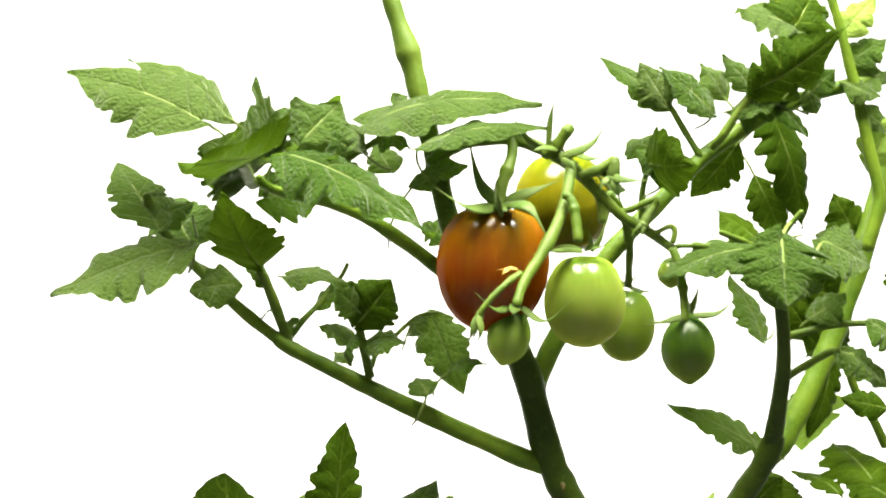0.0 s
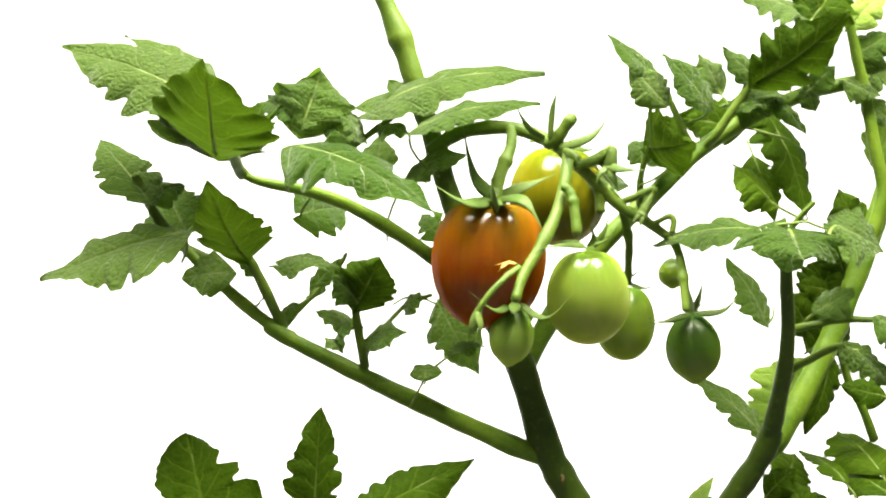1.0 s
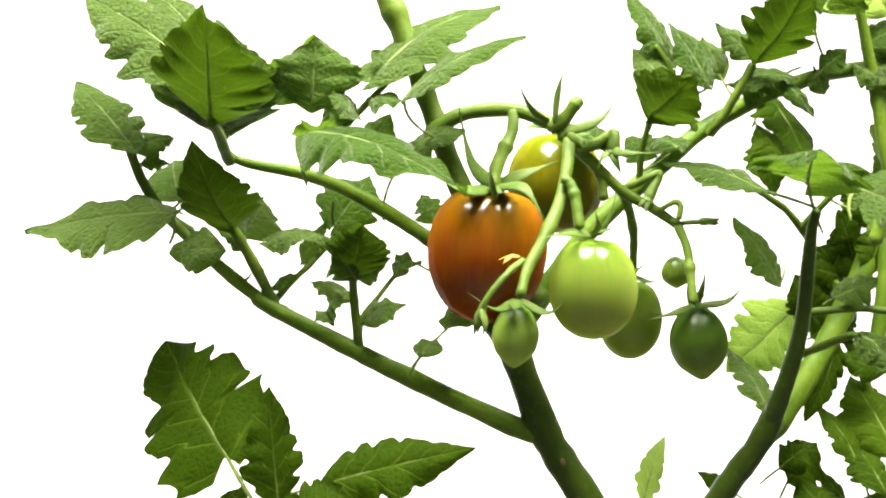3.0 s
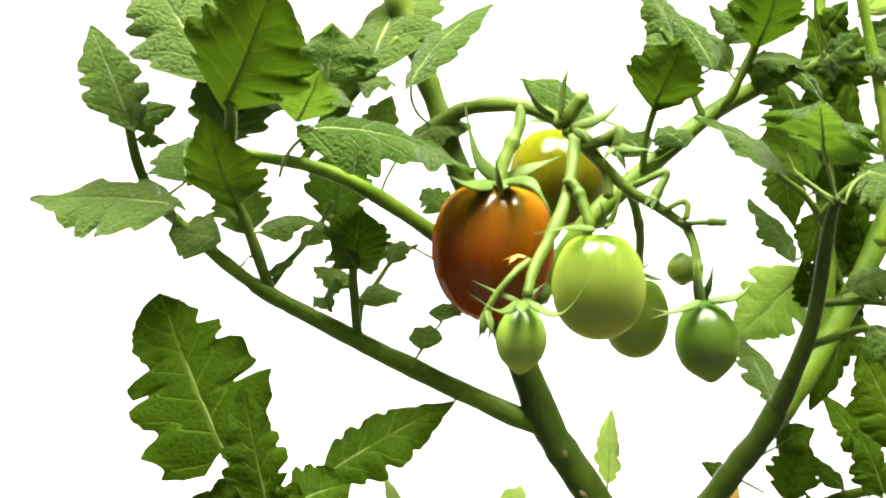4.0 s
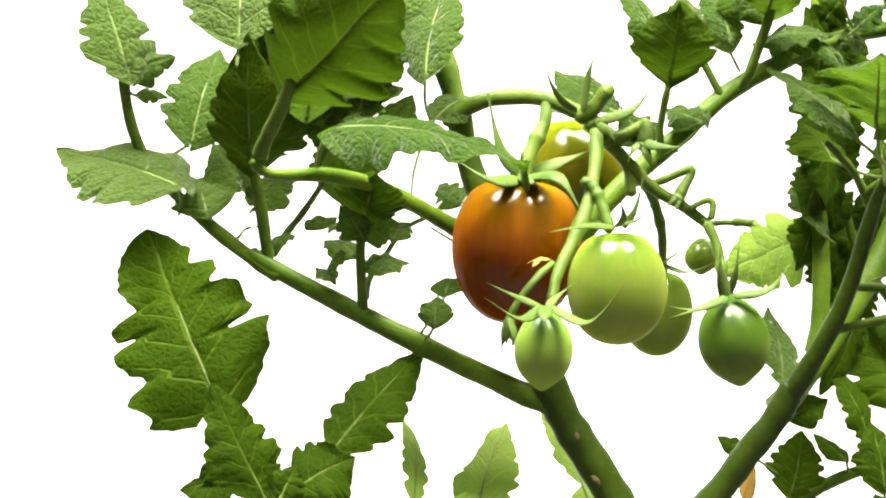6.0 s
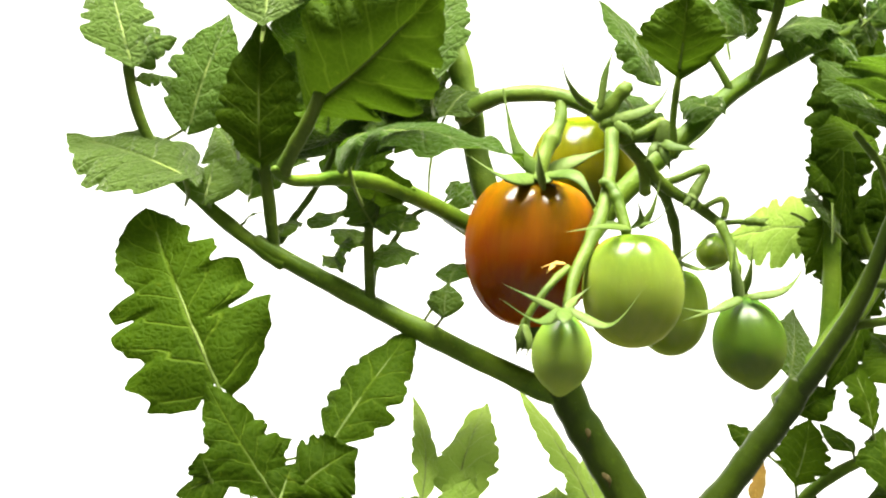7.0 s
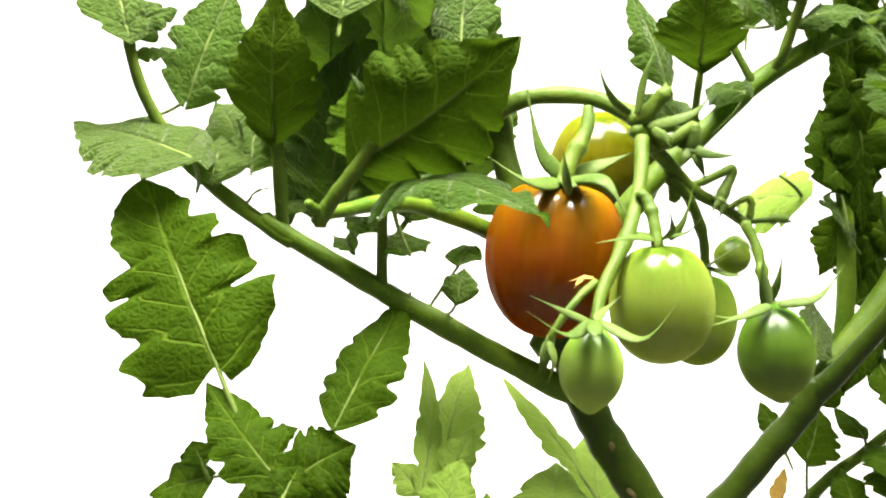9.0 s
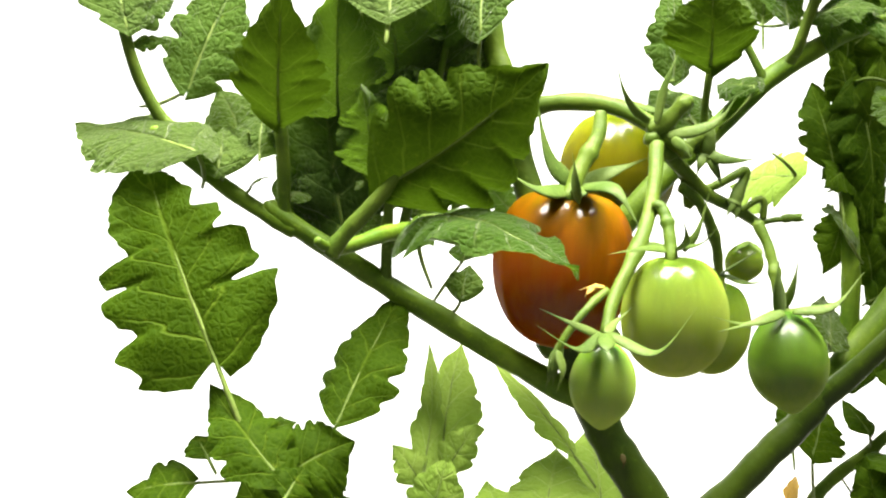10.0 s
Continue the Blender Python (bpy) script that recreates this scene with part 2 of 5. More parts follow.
def sepal(name, parent, text, width, dry=False):
    """A narrow pointed green blade along a bent line, keeled."""
    line = spline(points(text), 9)
    n = len(line)
    bm = bmesh.new()
    radii = [max(0.08 * MM, width * 0.5 * MM * (0.55 + 0.6 * math.sin(math.pi * min(1, f * 1.25 + 0.08))) * (1 - f ** 1.5)) for f in (i / (n - 1) for i in range(n))]
    broadside = (line[1] - line[0]).cross(Vector((-0.6, 0.0, 0.8)))
    tube(bm, line, radii, 10, 0, 0.28, 0.0, broadside.normalized())
    return part(name, bm, [SCAR if name == "scar" else DRY if dry else SEPAL], parent)


# half-widths of the broad leaf, as shares of its length, from base to tip
BROAD_FAR = [(0, 0.14), (0.02, 0.27), (0.05, 0.355), (0.075, 0.325), (0.10, 0.345), (0.16, 0.405), (0.19, 0.385), (0.225, 0.28), (0.245, 0.285),
             (0.28, 0.345), (0.34, 0.38), (0.41, 0.38), (0.435, 0.345), (0.447, 0.26), (0.46, 0.26), (0.475, 0.345), (0.52, 0.372), (0.56, 0.365),
             (0.585, 0.31), (0.60, 0.208), (0.62, 0.206), (0.66, 0.226), (0.73, 0.243), (0.76, 0.225), (0.82, 0.216), (0.90, 0.185), (0.96, 0.135), (0.985, 0.09), (1, 0)]
BROAD_NEAR = [(0, 0.03), (0.02, 0.14), (0.06, 0.205), (0.10, 0.27), (0.15, 0.345), (0.20, 0.355), (0.26, 0.395), (0.28, 0.345), (0.295, 0.19), (0.31, 0.19),
              (0.325, 0.295), (0.36, 0.33), (0.42, 0.318), (0.49, 0.325), (0.525, 0.285), (0.54, 0.205), (0.555, 0.205), (0.59, 0.258), (0.66, 0.25), (0.685, 0.185),
              (0.695, 0.14), (0.71, 0.138), (0.77, 0.168), (0.80, 0.158), (0.83, 0.125), (0.88, 0.105), (0.94, 0.075), (0.98, 0.04), (1, 0)]


def along(profile, u):
    for (a, p), (b, q) in zip(profile, profile[1:]):
        if u <= b:
            f = (u - a) / (b - a)
            f = f * f * (3 - 2 * f)
            return p + (q - p) * f
    return profile[-1][1]


def notches(lobes, small):
    """Where the edge of one half of a blade is cut in between its lobes: place, depth and breadth of each cut."""
    spots = (0.34, 0.66) if small else (0.15, 0.32, 0.50, 0.70, 0.86)
    cuts = []
    for k, u in enumerate(spots):
        fade = (1.15, 0.85, 0.42, 0.20, 0.12)[k] * rng.uniform(0.25, 1.25)
        cuts.append((u + rng.uniform(-0.045, 0.045) * (1 - 0.5 * u), min(0.6, lobes * fade * 0.85 + 0.01), rng.uniform(0.022, 0.036)))
    return cuts


def leaf(parent, length, width, lobes, petiole, curl, up, rows, broad=False, young=False, dry=False, deep_shaded=False):
    """One leaf blade with lobed and toothed halves, sunken veins and its own stalk; x runs from its base to its tip."""
    L, W = length * MM, width * MM * (0.5 if length < 26 else 0.56)
    seed = rng.random() * 100
    tiny = length < 26
    nu, nv = (120, 16) if broad else (40, 7) if tiny else (84, 11)
    slant = 0.0 if broad else rng.uniform(-0.12, 0.12)
    cup, wave = rng.uniform(0.35, 0.85), rng.uniform(0.05, 0.11)
    arch = curl + rng.uniform(0.0, 0.06)
    blunt = rng.uniform(1.45, 1.8)
    if broad:
        cuts = {1: [(u, 0, 0) for u in (0.225, 0.45, 0.61, 0.76, 0.88)], -1: [(u, 0, 0) for u in (0.30, 0.545, 0.70, 0.82, 0.92)]}
    else:
        cuts = {1: notches(lobes, tiny), -1: notches(lobes, tiny)}
    marks = {s: [0.0] + [c[0] for c in cuts[s]] + [1.0] for s in cuts}

    def phase(u, s):
        m = marks[s]
        for k in range(len(m) - 1):
            if u <= m[k + 1]:
                return k + (u - m[k]) / (m[k + 1] - m[k])
        return len(m) - 1 + (u - 1) * 5

    def ridge(u):
        return arch * L * 2.0 * u * (1 - u) * (1.2 - 0.5 * u)

    bm = bmesh.new()
    uvl = bm.loops.layers.uv.new("UVMap")
    grid, coords = [], {}
    for i in range(nu + 1):
        u = i / nu
        row = []
        for j in range(-nv, nv + 1):
            v = j / nv
            s = 1 if v >= 0 else -1
            a = abs(v)
            ph = phase(u, s)
            tooth = (ph * 2.0 + 0.2) % 1.0
            tooth = math.sin(math.pi * tooth ** 1.25) ** 0.6
            if broad:
                w = L * along(BROAD_FAR if s > 0 else BROAD_NEAR, u) * (1.0 + 0.04 * tooth)
            else:
                b = math.sin(math.pi / 2 * min(1, (u / 0.24) ** 0.75)) if u < 0.24 else 1 - ((u - 0.24) / 0.76) ** blunt
                cut = sum(d * math.exp(-((u - c) / e) ** 2) for c, d, e in cuts[s])
                swell = 0.10 * math.sin(math.pi * (ph % 1.0)) * (1 - 0.6 * u)
                w = W * max(0.0, b) * (1 - min(0.8, cut) + swell + (0.03 if tiny else 0.06) * (tooth - 0.5) + 0.05 * noise.noise(Vector((u * 4, s, seed))))
            x = L * u + a * w * (0.12 if broad else 0.34) * (1 - u)
            if not broad:
                x -= 0.34 * W * a ** 1.3 * max(0, 1 - u / 0.4) ** 1.5
            else:
                x -= 0.22 * W * a ** 1.3 * max(0, 1 - u / 0.3) ** 1.5
            y = v * w + slant * L * u * (1 - u)
            pv = phase(u + (0.24 if broad else 0.18) * (1 - a), s)
            q = abs((pv % 1.0) - 0.5) * 2
            puff = (1 - (1 - q) ** 2.5) * a ** 0.45 * (1 - a ** 3)
            z = cup * w * (0.5 * a - 0.9 * a * a) * (0.45 if broad else 1) + ridge(u) + 0.014 * W * puff
            z += wave * W * a * a * 2.4 * noise.noise(Vector((u * 4.0 + seed, s * 2.0 + a, 1.7))) * 2
            z += 0.05 * W * noise.noise(Vector((x / L * 5 + seed, y / W * 1.5, 5)))
            vert = bm.verts.new((x, y, z))
            coords[vert] = (pv, v)
            row.append(vert)
        grid.append(row)
    for i in range(nu):
        for j in range(2 * nv):
            face = bm.faces.new((grid[i][j], grid[i + 1][j], grid[i + 1][j + 1], grid[i][j + 1]))
            for loop in face.loops:
                loop[uvl].uv = coords[loop.vert]
    # stalk and midrib in one tapering tube along the underside
    r = max(0.8, width * 0.013 + 0.5) * MM
    end = Vector(petiole) * MM
    k = end.length * 0.22
    line = [end, end * 0.66 + Vector((-k * 0.5, 0, 0)), end * 0.3 + Vector((-k * 0.55, 0, 0))]
    line += [Vector((L * u, slant * L * u * (1 - u), ridge(u) - r * 0.35)) for u in (0, 0.12, 0.25, 0.4, 0.55, 0.7, 0.85)]
    line = spline(line, 3)
    n = len(line)
    tube(bm, line, [r * (1.15 - 0.95 * f ** 0.9) * min(1, 0.55 + 2.2 * f) for f in (i / (n - 1) for i in range(n))], 6, 1)
    bm.faces.ensure_lookup_table()
    ob = part("leaf", bm, [DRY if dry else YOUNG if young else DEEP_SHADED if deep_shaded else LEAF, DRY if dry else RIB], parent, "withered yellow leaf" if dry else "broad lobed leaf with pale veins" if broad else "pale young leaf" if young else "")
    place(ob, rows, up)
    return ob


def tomato(label, kind, length, radius, nub, rows):
    """A plum tomato hanging along x, with shallow ribs towards the stalk."""
    L, R = length * MM, radius * MM
    nu, nv = 40, 48
    bm = bmesh.new()
    uvl = bm.loops.layers.uv.new("UVMap")
    seed = rng.random() * 60
    rings, coords = [], {}
    for i in range(nu + 1):
        t = math.pi * i / nu
        u = (1 - math.cos(t)) / 2
        r = R * math.sin(t) ** (0.86 if kind == "ripe" else 1.08 if nub else 0.97) * (1.02 - (0.10 if kind == "ripe" else -0.10) * (u - 0.45))
        x = L * u
        if u < 0.15 and not nub:
            x += 0.05 * L * (1 - u / 0.15) ** 2
        if nub:
            x += 0.05 * L * max(0, (u - 0.93) / 0.07) ** 2
        ring = []
        for k in range(nv):
            a = 2 * math.pi * k / nv
            rib = 1 + 0.014 * math.cos(5 * a + seed) * max(0, 1 - u * 1.5) + 0.02 * math.cos(2 * a + seed)
            v = bm.verts.new((x, r * rib * math.cos(a), r * rib * math.sin(a)))
            coords[v] = (u, k / nv)
            ring.append(v)
        rings.append(ring)
    for ra, rb in zip(rings, rings[1:]):
        for k in range(nv):
            face = bm.faces.new((ra[k], rb[k], rb[(k + 1) % nv], ra[(k + 1) % nv]))
            for loop in face.loops:
                loop[uvl].uv = coords[loop.vert]
    bmesh.ops.remove_doubles(bm, verts=bm.verts, dist=1e-7)
    bmesh.ops.recalc_face_normals(bm, faces=bm.faces)
    ob = part("tomato", bm, [FRUIT[kind]], None)
    tagged(ob, label, "tomato", "tomatoes on the truss")
    place(ob, rows, (0, -1, 0))
    return ob


# ---- the white studio ----
def sheet(name, line, half, mat, label, thick=0.01):
    bm = bmesh.new()
    rows = []
    for y, z in line:
        rows.append([bm.verts.new((x, y, z)) for x in (-half, half)])
    for a, b in zip(rows, rows[1:]):
        bm.faces.new((a[0], a[1], b[1], b[0]))
    ob = part(name, bm, [mat], None)
    mod = ob.modifiers.new("thickness", "SOLIDIFY")
    mod.thickness, mod.offset = thick, -1
    return tagged(ob, label, "floor" if name == "floor" else "backdrop", "", "structure")


sheet("floor", [(-3.0, 0.0), (0.55, 0.0)], 3.0, GREY, "plain grey studio floor under the plants")
# the low front part, out of view, glows up onto the fruit undersides
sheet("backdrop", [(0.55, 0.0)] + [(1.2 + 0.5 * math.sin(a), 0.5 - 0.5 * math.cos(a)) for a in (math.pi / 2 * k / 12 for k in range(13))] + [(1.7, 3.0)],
      3.0, GLOWING, "seamless white backdrop behind the plants, glowing by itself")

# ---- plants and fruit ----

A = plant("tomato_plant", "sturdy green tomato plant bearing a truss of plum tomatoes", "tomato plant", (88,0,0))
B = plant("tomato_plant", "tall green tomato plant with a bent fuzzy stem", "tomato plant", (98,30,0))
C = plant("tomato_plant", "leafy green tomato plant with thin branching stalks", "tomato plant", (213,70,0))
D = plant("tomato_plant", "young green tomato plant with one broad lobed leaf", "tomato plant", (-61,-25,0))
E = plant("tomato_plant", "pale green young tomato shoot with crinkled leaves", "tomato plant", (5,30,0))
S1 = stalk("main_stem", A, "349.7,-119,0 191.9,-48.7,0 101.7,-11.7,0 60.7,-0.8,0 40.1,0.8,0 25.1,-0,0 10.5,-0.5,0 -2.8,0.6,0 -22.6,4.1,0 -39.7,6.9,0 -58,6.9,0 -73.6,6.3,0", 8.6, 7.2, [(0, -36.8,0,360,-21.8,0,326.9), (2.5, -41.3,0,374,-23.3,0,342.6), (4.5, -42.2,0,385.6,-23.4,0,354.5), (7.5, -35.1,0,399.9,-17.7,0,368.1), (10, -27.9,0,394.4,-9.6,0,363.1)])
stalk("upper_stem", A, "-95.1,-17.1,-2.8 -82.6,-12.8,-1.9 -61,-6.4,-0.4 -39.7,-1.6,0 -22,-0.3,0 -1.6,-0.8,0 16,-0.6,-0 30.7,-0.5,-0 51.4,-0.4,-0 66.5,0.8,0 84.7,2.4,0 111.3,3.1,1.6 148.5,-0.4,4.2", 6.2, 4.5, [(0, -92.5,8,504,-104,11.6,552.7), (2.5, -92.3,8,518.1,-109.4,11.9,565), (4.5, -88.5,8,521.9,-104.4,11.8,569.3), (7.5, -75.3,8,519.2,-84.4,12.3,568.3), (10, -61.7,8,512.6,-72.9,12.5,561.3)])
S3 = stalk("branch", A, "-128.9,-55.7,-10 -117.1,-46.3,-8.1 -106.2,-39.5,-6.4 -86.7,-28,-3.4 -66.7,-18.4,-0.3 -44.1,-11.6,0.2 -23.8,-6.6,0.1 -0,0,0 23.7,2.5,-0 48.4,2.3,-0 71.9,-0.4,0 100,-8,0.1 131.1,-19.1,4.2 163.6,-32.9,9.3", 5.8, 3.2, [(0, 42.4,20,504.9,92.7,29,533.9), (2.5, 33.9,20,512.4,86,30,537.8), (4.5, 34.8,20,523.3,87.2,30,547.9), (7.5, 37.8,20,527.8,89.4,30.2,553.9), (10, 42.5,20,527.7,93.9,30.9,553.9)])
LB = stalk("branch", A, "-12.2,-2.4,0 0.6,-0,-0 17.3,0.7,-0 41.8,1.2,-0 72.5,1.3,-0 86.4,1.1,-0 109.6,0.7,-0 131.3,-0,-0 137.9,-1.1,0", 5.6, 3.6, [(0, -45.4,0,355.8,-161.9,-4.9,411.6), (2.5, -51.4,0,373,-167.4,-5.1,430), (4.5, -51.1,0,385.8,-166.3,-5,443.6), (7.5, -41.4,0,401.8,-155.8,-5,460.9), (10, -38.5,0,403.9,-147.9,-4.9,471.1)])
LBo = stalk("branch", A, "-4.6,-1,0 1.8,0.1,-0 20.6,1.3,-0 40.8,0.8,-0 57.1,-0.1,-0 61.7,-0.5,-0", 3.9, 2.2, [(0, -163.7,-5,412.5,-209.3,-7.9,451.8), (2.5, -165.3,-5,429,-211.1,-7.9,468.1), (4.5, -165.6,-5,442.2,-212.1,-8.1,480.4), (7.5, -155.6,-5,458.9,-201.7,-8.1,497.5), (10, -149,-5,469.3,-197.9,-8.1,504.4)])
stalk("branch", A, "-22.4,3.9,1.3 -12.1,2.4,0.6 -0,0,0 22,-4.4,-0.8 47.3,-7.5,-1.3 67.3,-6.7,-1.2 85.5,-3,-0.7 95.8,-1.4,-0.3 102.2,-2.4,0.1 105.5,-4.2,0.3", 4.9, 1.5, [(0, -92,5,451.9,-168.2,-47.8,487), (2.5, -93.1,5,461.6,-184.5,-8,497.7), (4.5, -92.9,5,469.2,-170.5,-49.9,497.4), (7.5, -77.7,5,472.4,-140,-71.5,482.4), (10, -63.9,5,459.8,-125,-73,458.7)])
stalk("leaf_stalk", A, "-0.2,-0.8,-0 5.5,-0.2,-0.1 14.2,-0.5,-0.2 25.1,-0.7,-0.3 33.7,-0.1,-0.2", 3.2, 2.4, [(0, -174.9,-47.8,489.7,-174.7,-80.6,496.6), (2.5, -186.4,-8,499.5,-189.5,-38.7,512.7), (4.5, -173.6,-49.9,500.5,-165,-75.2,520.7), (7.5, -141.1,-71.5,483.7,-125.2,-85.2,509.8), (10, -125.5,-73,459.1,-103.4,-77,484)])
TR = stalk("fruit_truss", A, "-7,-7,0 2.6,2,-0 16,7.7,-0 32.5,9.7,-0 46.8,6.6,-0 58.5,1.9,-0 63.9,-1.3,0", 3.9, 3.1, [(0, -86.4,-2,508,-30.4,-13,500.4), (2.5, -86.4,-2,517.9,-30.9,-13.9,508.2), (4.5, -84,-2,520,-28.6,-13.9,509.7), (7.5, -70.5,-2,519.6,-15.6,-14.3,507.3), (10, -56.1,-2,513.1,-2.1,-15.2,498.3)])
TT = stalk("truss_tail", A, "-5.3,-0.1,0 2.3,-0.6,-0 17.9,-2,-0 33.5,-3.5,-0 49.7,-1.1,0 64.3,-0.1,0", 3.3, 2.2, [(0, -25.2,-14,499.7,23.7,-6,460.5), (2.5, -30.3,-14,508.1,19.7,-6,470.4), (4.5, -28.3,-14,509.6,20.9,-10,470.2), (7.5, -16.7,-14,507.6,29.9,7.9,471.1), (10, -6.9,-14,499.6,38.3,19.4,471)])
stalk("fruit_stalk", A, "-1.2,-0.2,0 7.2,1.9,-0 15.8,1.1,-0.1 26.6,-0.2,-0 37.5,0.2,0", 2.5, 3.6, [(0, -54.9,-10,513.1,-62.3,-22.1,479.4), (2.5, -56.5,-10,521,-66.2,-21.5,487.6), (4.5, -51.7,-10,522.4,-62.4,-21.6,489.3), (7.5, -37.7,-10,518.2,-48.8,-22.3,485.6), (10, -28.3,-10,510.7,-41.3,-22.5,478.8)])
K5 = stalk("fruit_stalk", A, "-1.8,-0,0.1 14.4,3,-0.3 34.6,4.2,-0.6 54.3,2.2,-0.6 69.7,-0.2,-0.4 83.1,0.2,0", 3.0, 2.2, [(0, -27,-18,499.4,-56.1,-62.5,435), (2.5, -31.8,-18,507,-56.9,-61.8,440.4), (4.5, -29.7,-18,508,-53.2,-61.6,440.7), (7.5, -18.4,-18,505,-40.5,-62.2,437.6), (10, -8.7,-18,497.8,-33.5,-61.9,431.1)])
stalk("fruit_stalk", A, "0,0,0 2.1,2.1,0 7.4,2.6,0 15,1.6,-0 23.5,0,0", 2.1, 2.4, [(0, -31.8,-34,485.2,-25.9,-41,463.7), (2.5, -35.4,-34,490.7,-29.7,-41.2,469.2), (4.5, -36,-34,488.3,-25.5,-41.9,469), (7.5, -23.6,-34,485.1,-15.8,-42.9,465), (10, -11.9,-34,476.1,-7.4,-43.5,455.2)])
stalk("fruit_stalk", A, "-0,0,0 9.3,1.8,-0 19.3,1.7,-0 28.2,0.7,-0 36.4,-0.1,0", 2.2, 2.0, [(0, 23.2,-10,460.3,27.4,-21.4,424.7), (2.5, 19.1,-10,470.2,24.3,-21.2,434.7), (4.5, 20.9,-10,470.7,25.2,-22.6,435.6), (7.5, 25.9,-10,470.5,31.9,-23.1,435.8), (10, 31.3,-10,469.9,37.4,-22,434.8)])
stalk("fruit_stalk", A, "-13.3,-7.2,-0 -5.8,-2.1,0 4.2,0.7,-0 16.8,1.7,-0 26.5,0.9,-0 37.1,0,-0", 2.3, 2.0, [(0, 1.4,0,475.6,5.3,13.4,443), (2.5, -2.3,0,480.2,1.9,13,447.5), (4.5, -0.9,0,481.8,4.2,13.4,449.3), (7.5, 6.2,0,481.1,14.7,15,450.1), (10, 13.7,0,474.5,23.1,15.6,444)])
stalk("fruit_stalk", TR, "48.3,4,1.7 53.6,8.3,2.6 57.4,15.3,3.8 59.4,18.5,3.4", 3.4, 3.0)
sepal("bract", TR, "47,6.8,4.1 41.2,9.3,7.4 35,16,10.8 29,28.3,12.1", 3.6)
sepal("bract", TR, "50.2,7.2,5.4 49.7,18.2,7.6 50.4,25.9,9.5 51.8,33.7,9.1", 4.6)
sepal("bract", TR, "55.9,3.5,4.2 66.3,8,6 72.7,14.4,4.6 76.3,25.3,3.8", 5.0)
sepal("bract", TR, "57.9,1.9,7.8 62.9,-0.7,10.8 66.6,-4.2,12.1", 4.0)
stalk("fruit_stalk", TT, "4.9,-2.2,1.8 9.3,4.9,3.4 11.9,11.6,4.4 12.9,14.6,5.8", 2.4, 2.8)
stalk("faded_flower", TT, "12.3,15,5.6 14.5,11.7,6.4 16.9,7.8,6.2 17.7,5.6,6.5", 2.6, 3.6)
sepal("sepal", TT, "16.3,7.7,8.2 19,7.8,13.4 24.4,11.5,17.5 31.1,17,17.9", 4.4)
sepal("sepal", TT, "16.3,7.1,8.1 19.4,4.1,11.5 23.5,1.5,12.9 27.6,-1.1,12.4", 4.0)
sepal("sepal", TT, "15.5,5.9,7.9 14.5,1.4,9.6 16,-3.6,10.2", 3.6)
sepal("sepal", TT, "15.6,7.3,5.8 12.9,5.9,2.6 12.2,3.2,0.3", 3.6)
stalk("fruit_stalk", TT, "8.1,-1.6,0.9 15.7,-2.3,-0.6 22.1,-5,-0.4 27.7,-11.6,1.7", 1.9, 2.6)
stalk("fruit_stalk", TT, "32.8,-1.6,-0.7 35.4,2.3,0.3 37.9,7.9,2.3 40.2,12.2,3.2 41.7,11.6,3.7 42.6,7.4,4", 1.7, 1.9)
stalk("faded_flower", TT, "42.2,8.8,3.9 42.9,4.7,4.2 43.6,0.9,4.4 43.8,-1,4.5", 2.0, 3.4)
sepal("sepal", TT, "42.8,0.4,6.2 41.8,-3.7,6.9 42,-9.9,7", 2.8)
sepal("sepal", TT, "43,0,6.3 44.6,-3.7,8 46.2,-8.8,8.5", 2.8)
sepal("sepal", TT, "44.3,0.6,4.7 47.3,-1.2,4.7 49.1,-4.4,5.4", 2.6)
stalk("bud_stalk", TT, "59,-0.7,2.6 62.1,0.4,3.8 65.7,3.8,5.1 69.5,6.9,6.5", 1.2, 1.3)
stalk("bud", TT, "68.8,6.4,6.3 70.4,8,6.9 72.6,9.5,7.7 74.6,10.6,8.4", 2.0, 1.6)
sepal("sepal", TT, "71.6,9.3,8.4 74.4,10.1,9.4 77.1,12,10.4", 2.6)
sepal("sepal", TT, "72.1,9.4,7.5 74.2,12,8.2 75.3,14.2,8.7", 2.2)
stalk("bud_stalk", TT, "51.6,-0.4,2 53.5,4.7,2.7 55.5,7.6,3.5 57.9,6.6,4.4 60.3,1.8,5.3", 1.2, 1.6)
stalk("bud_stalk", K5, "65.2,-2.7,-2.4 71.6,-6.1,-1.6 80.2,-9.7,-2.1 88.1,-12.2,-4.6 91.7,-12.7,-6.8", 1.5, 1.3)
sepal("bud", K5, "90.3,-12.8,-5.9 98,-11.6,-8.3 102.9,-10.5,-11.3", 4.1)
sepal("bud", K5, "93.2,-12.6,-5.4 99.2,-9.2,-6.7 105.8,-8.9,-10.7", 4.1)
sepal("bud", K5, "91.3,-12.8,-9 98.3,-12.4,-10.8 102.8,-11.9,-15.9", 4.1)
sepal("dried_petal", K5, "70.8,-5.9,8.1 73,-9.7,9.1 75.4,-13.7,7.6", 2.4, True)
sepal("dried_petal", K5, "70.9,-8.3,8 75.9,-10.6,9.7 77.8,-11.2,8.5", 1.9, True)
sepal("scar", S1, "15.1,0.5,9 17.5,-0.3,11 19.7,-2.2,10", 2.3, True)
sepal("scar", S1, "34.2,-2.7,9 37.8,-1.8,11 41.3,-3.9,9", 2.3, True)
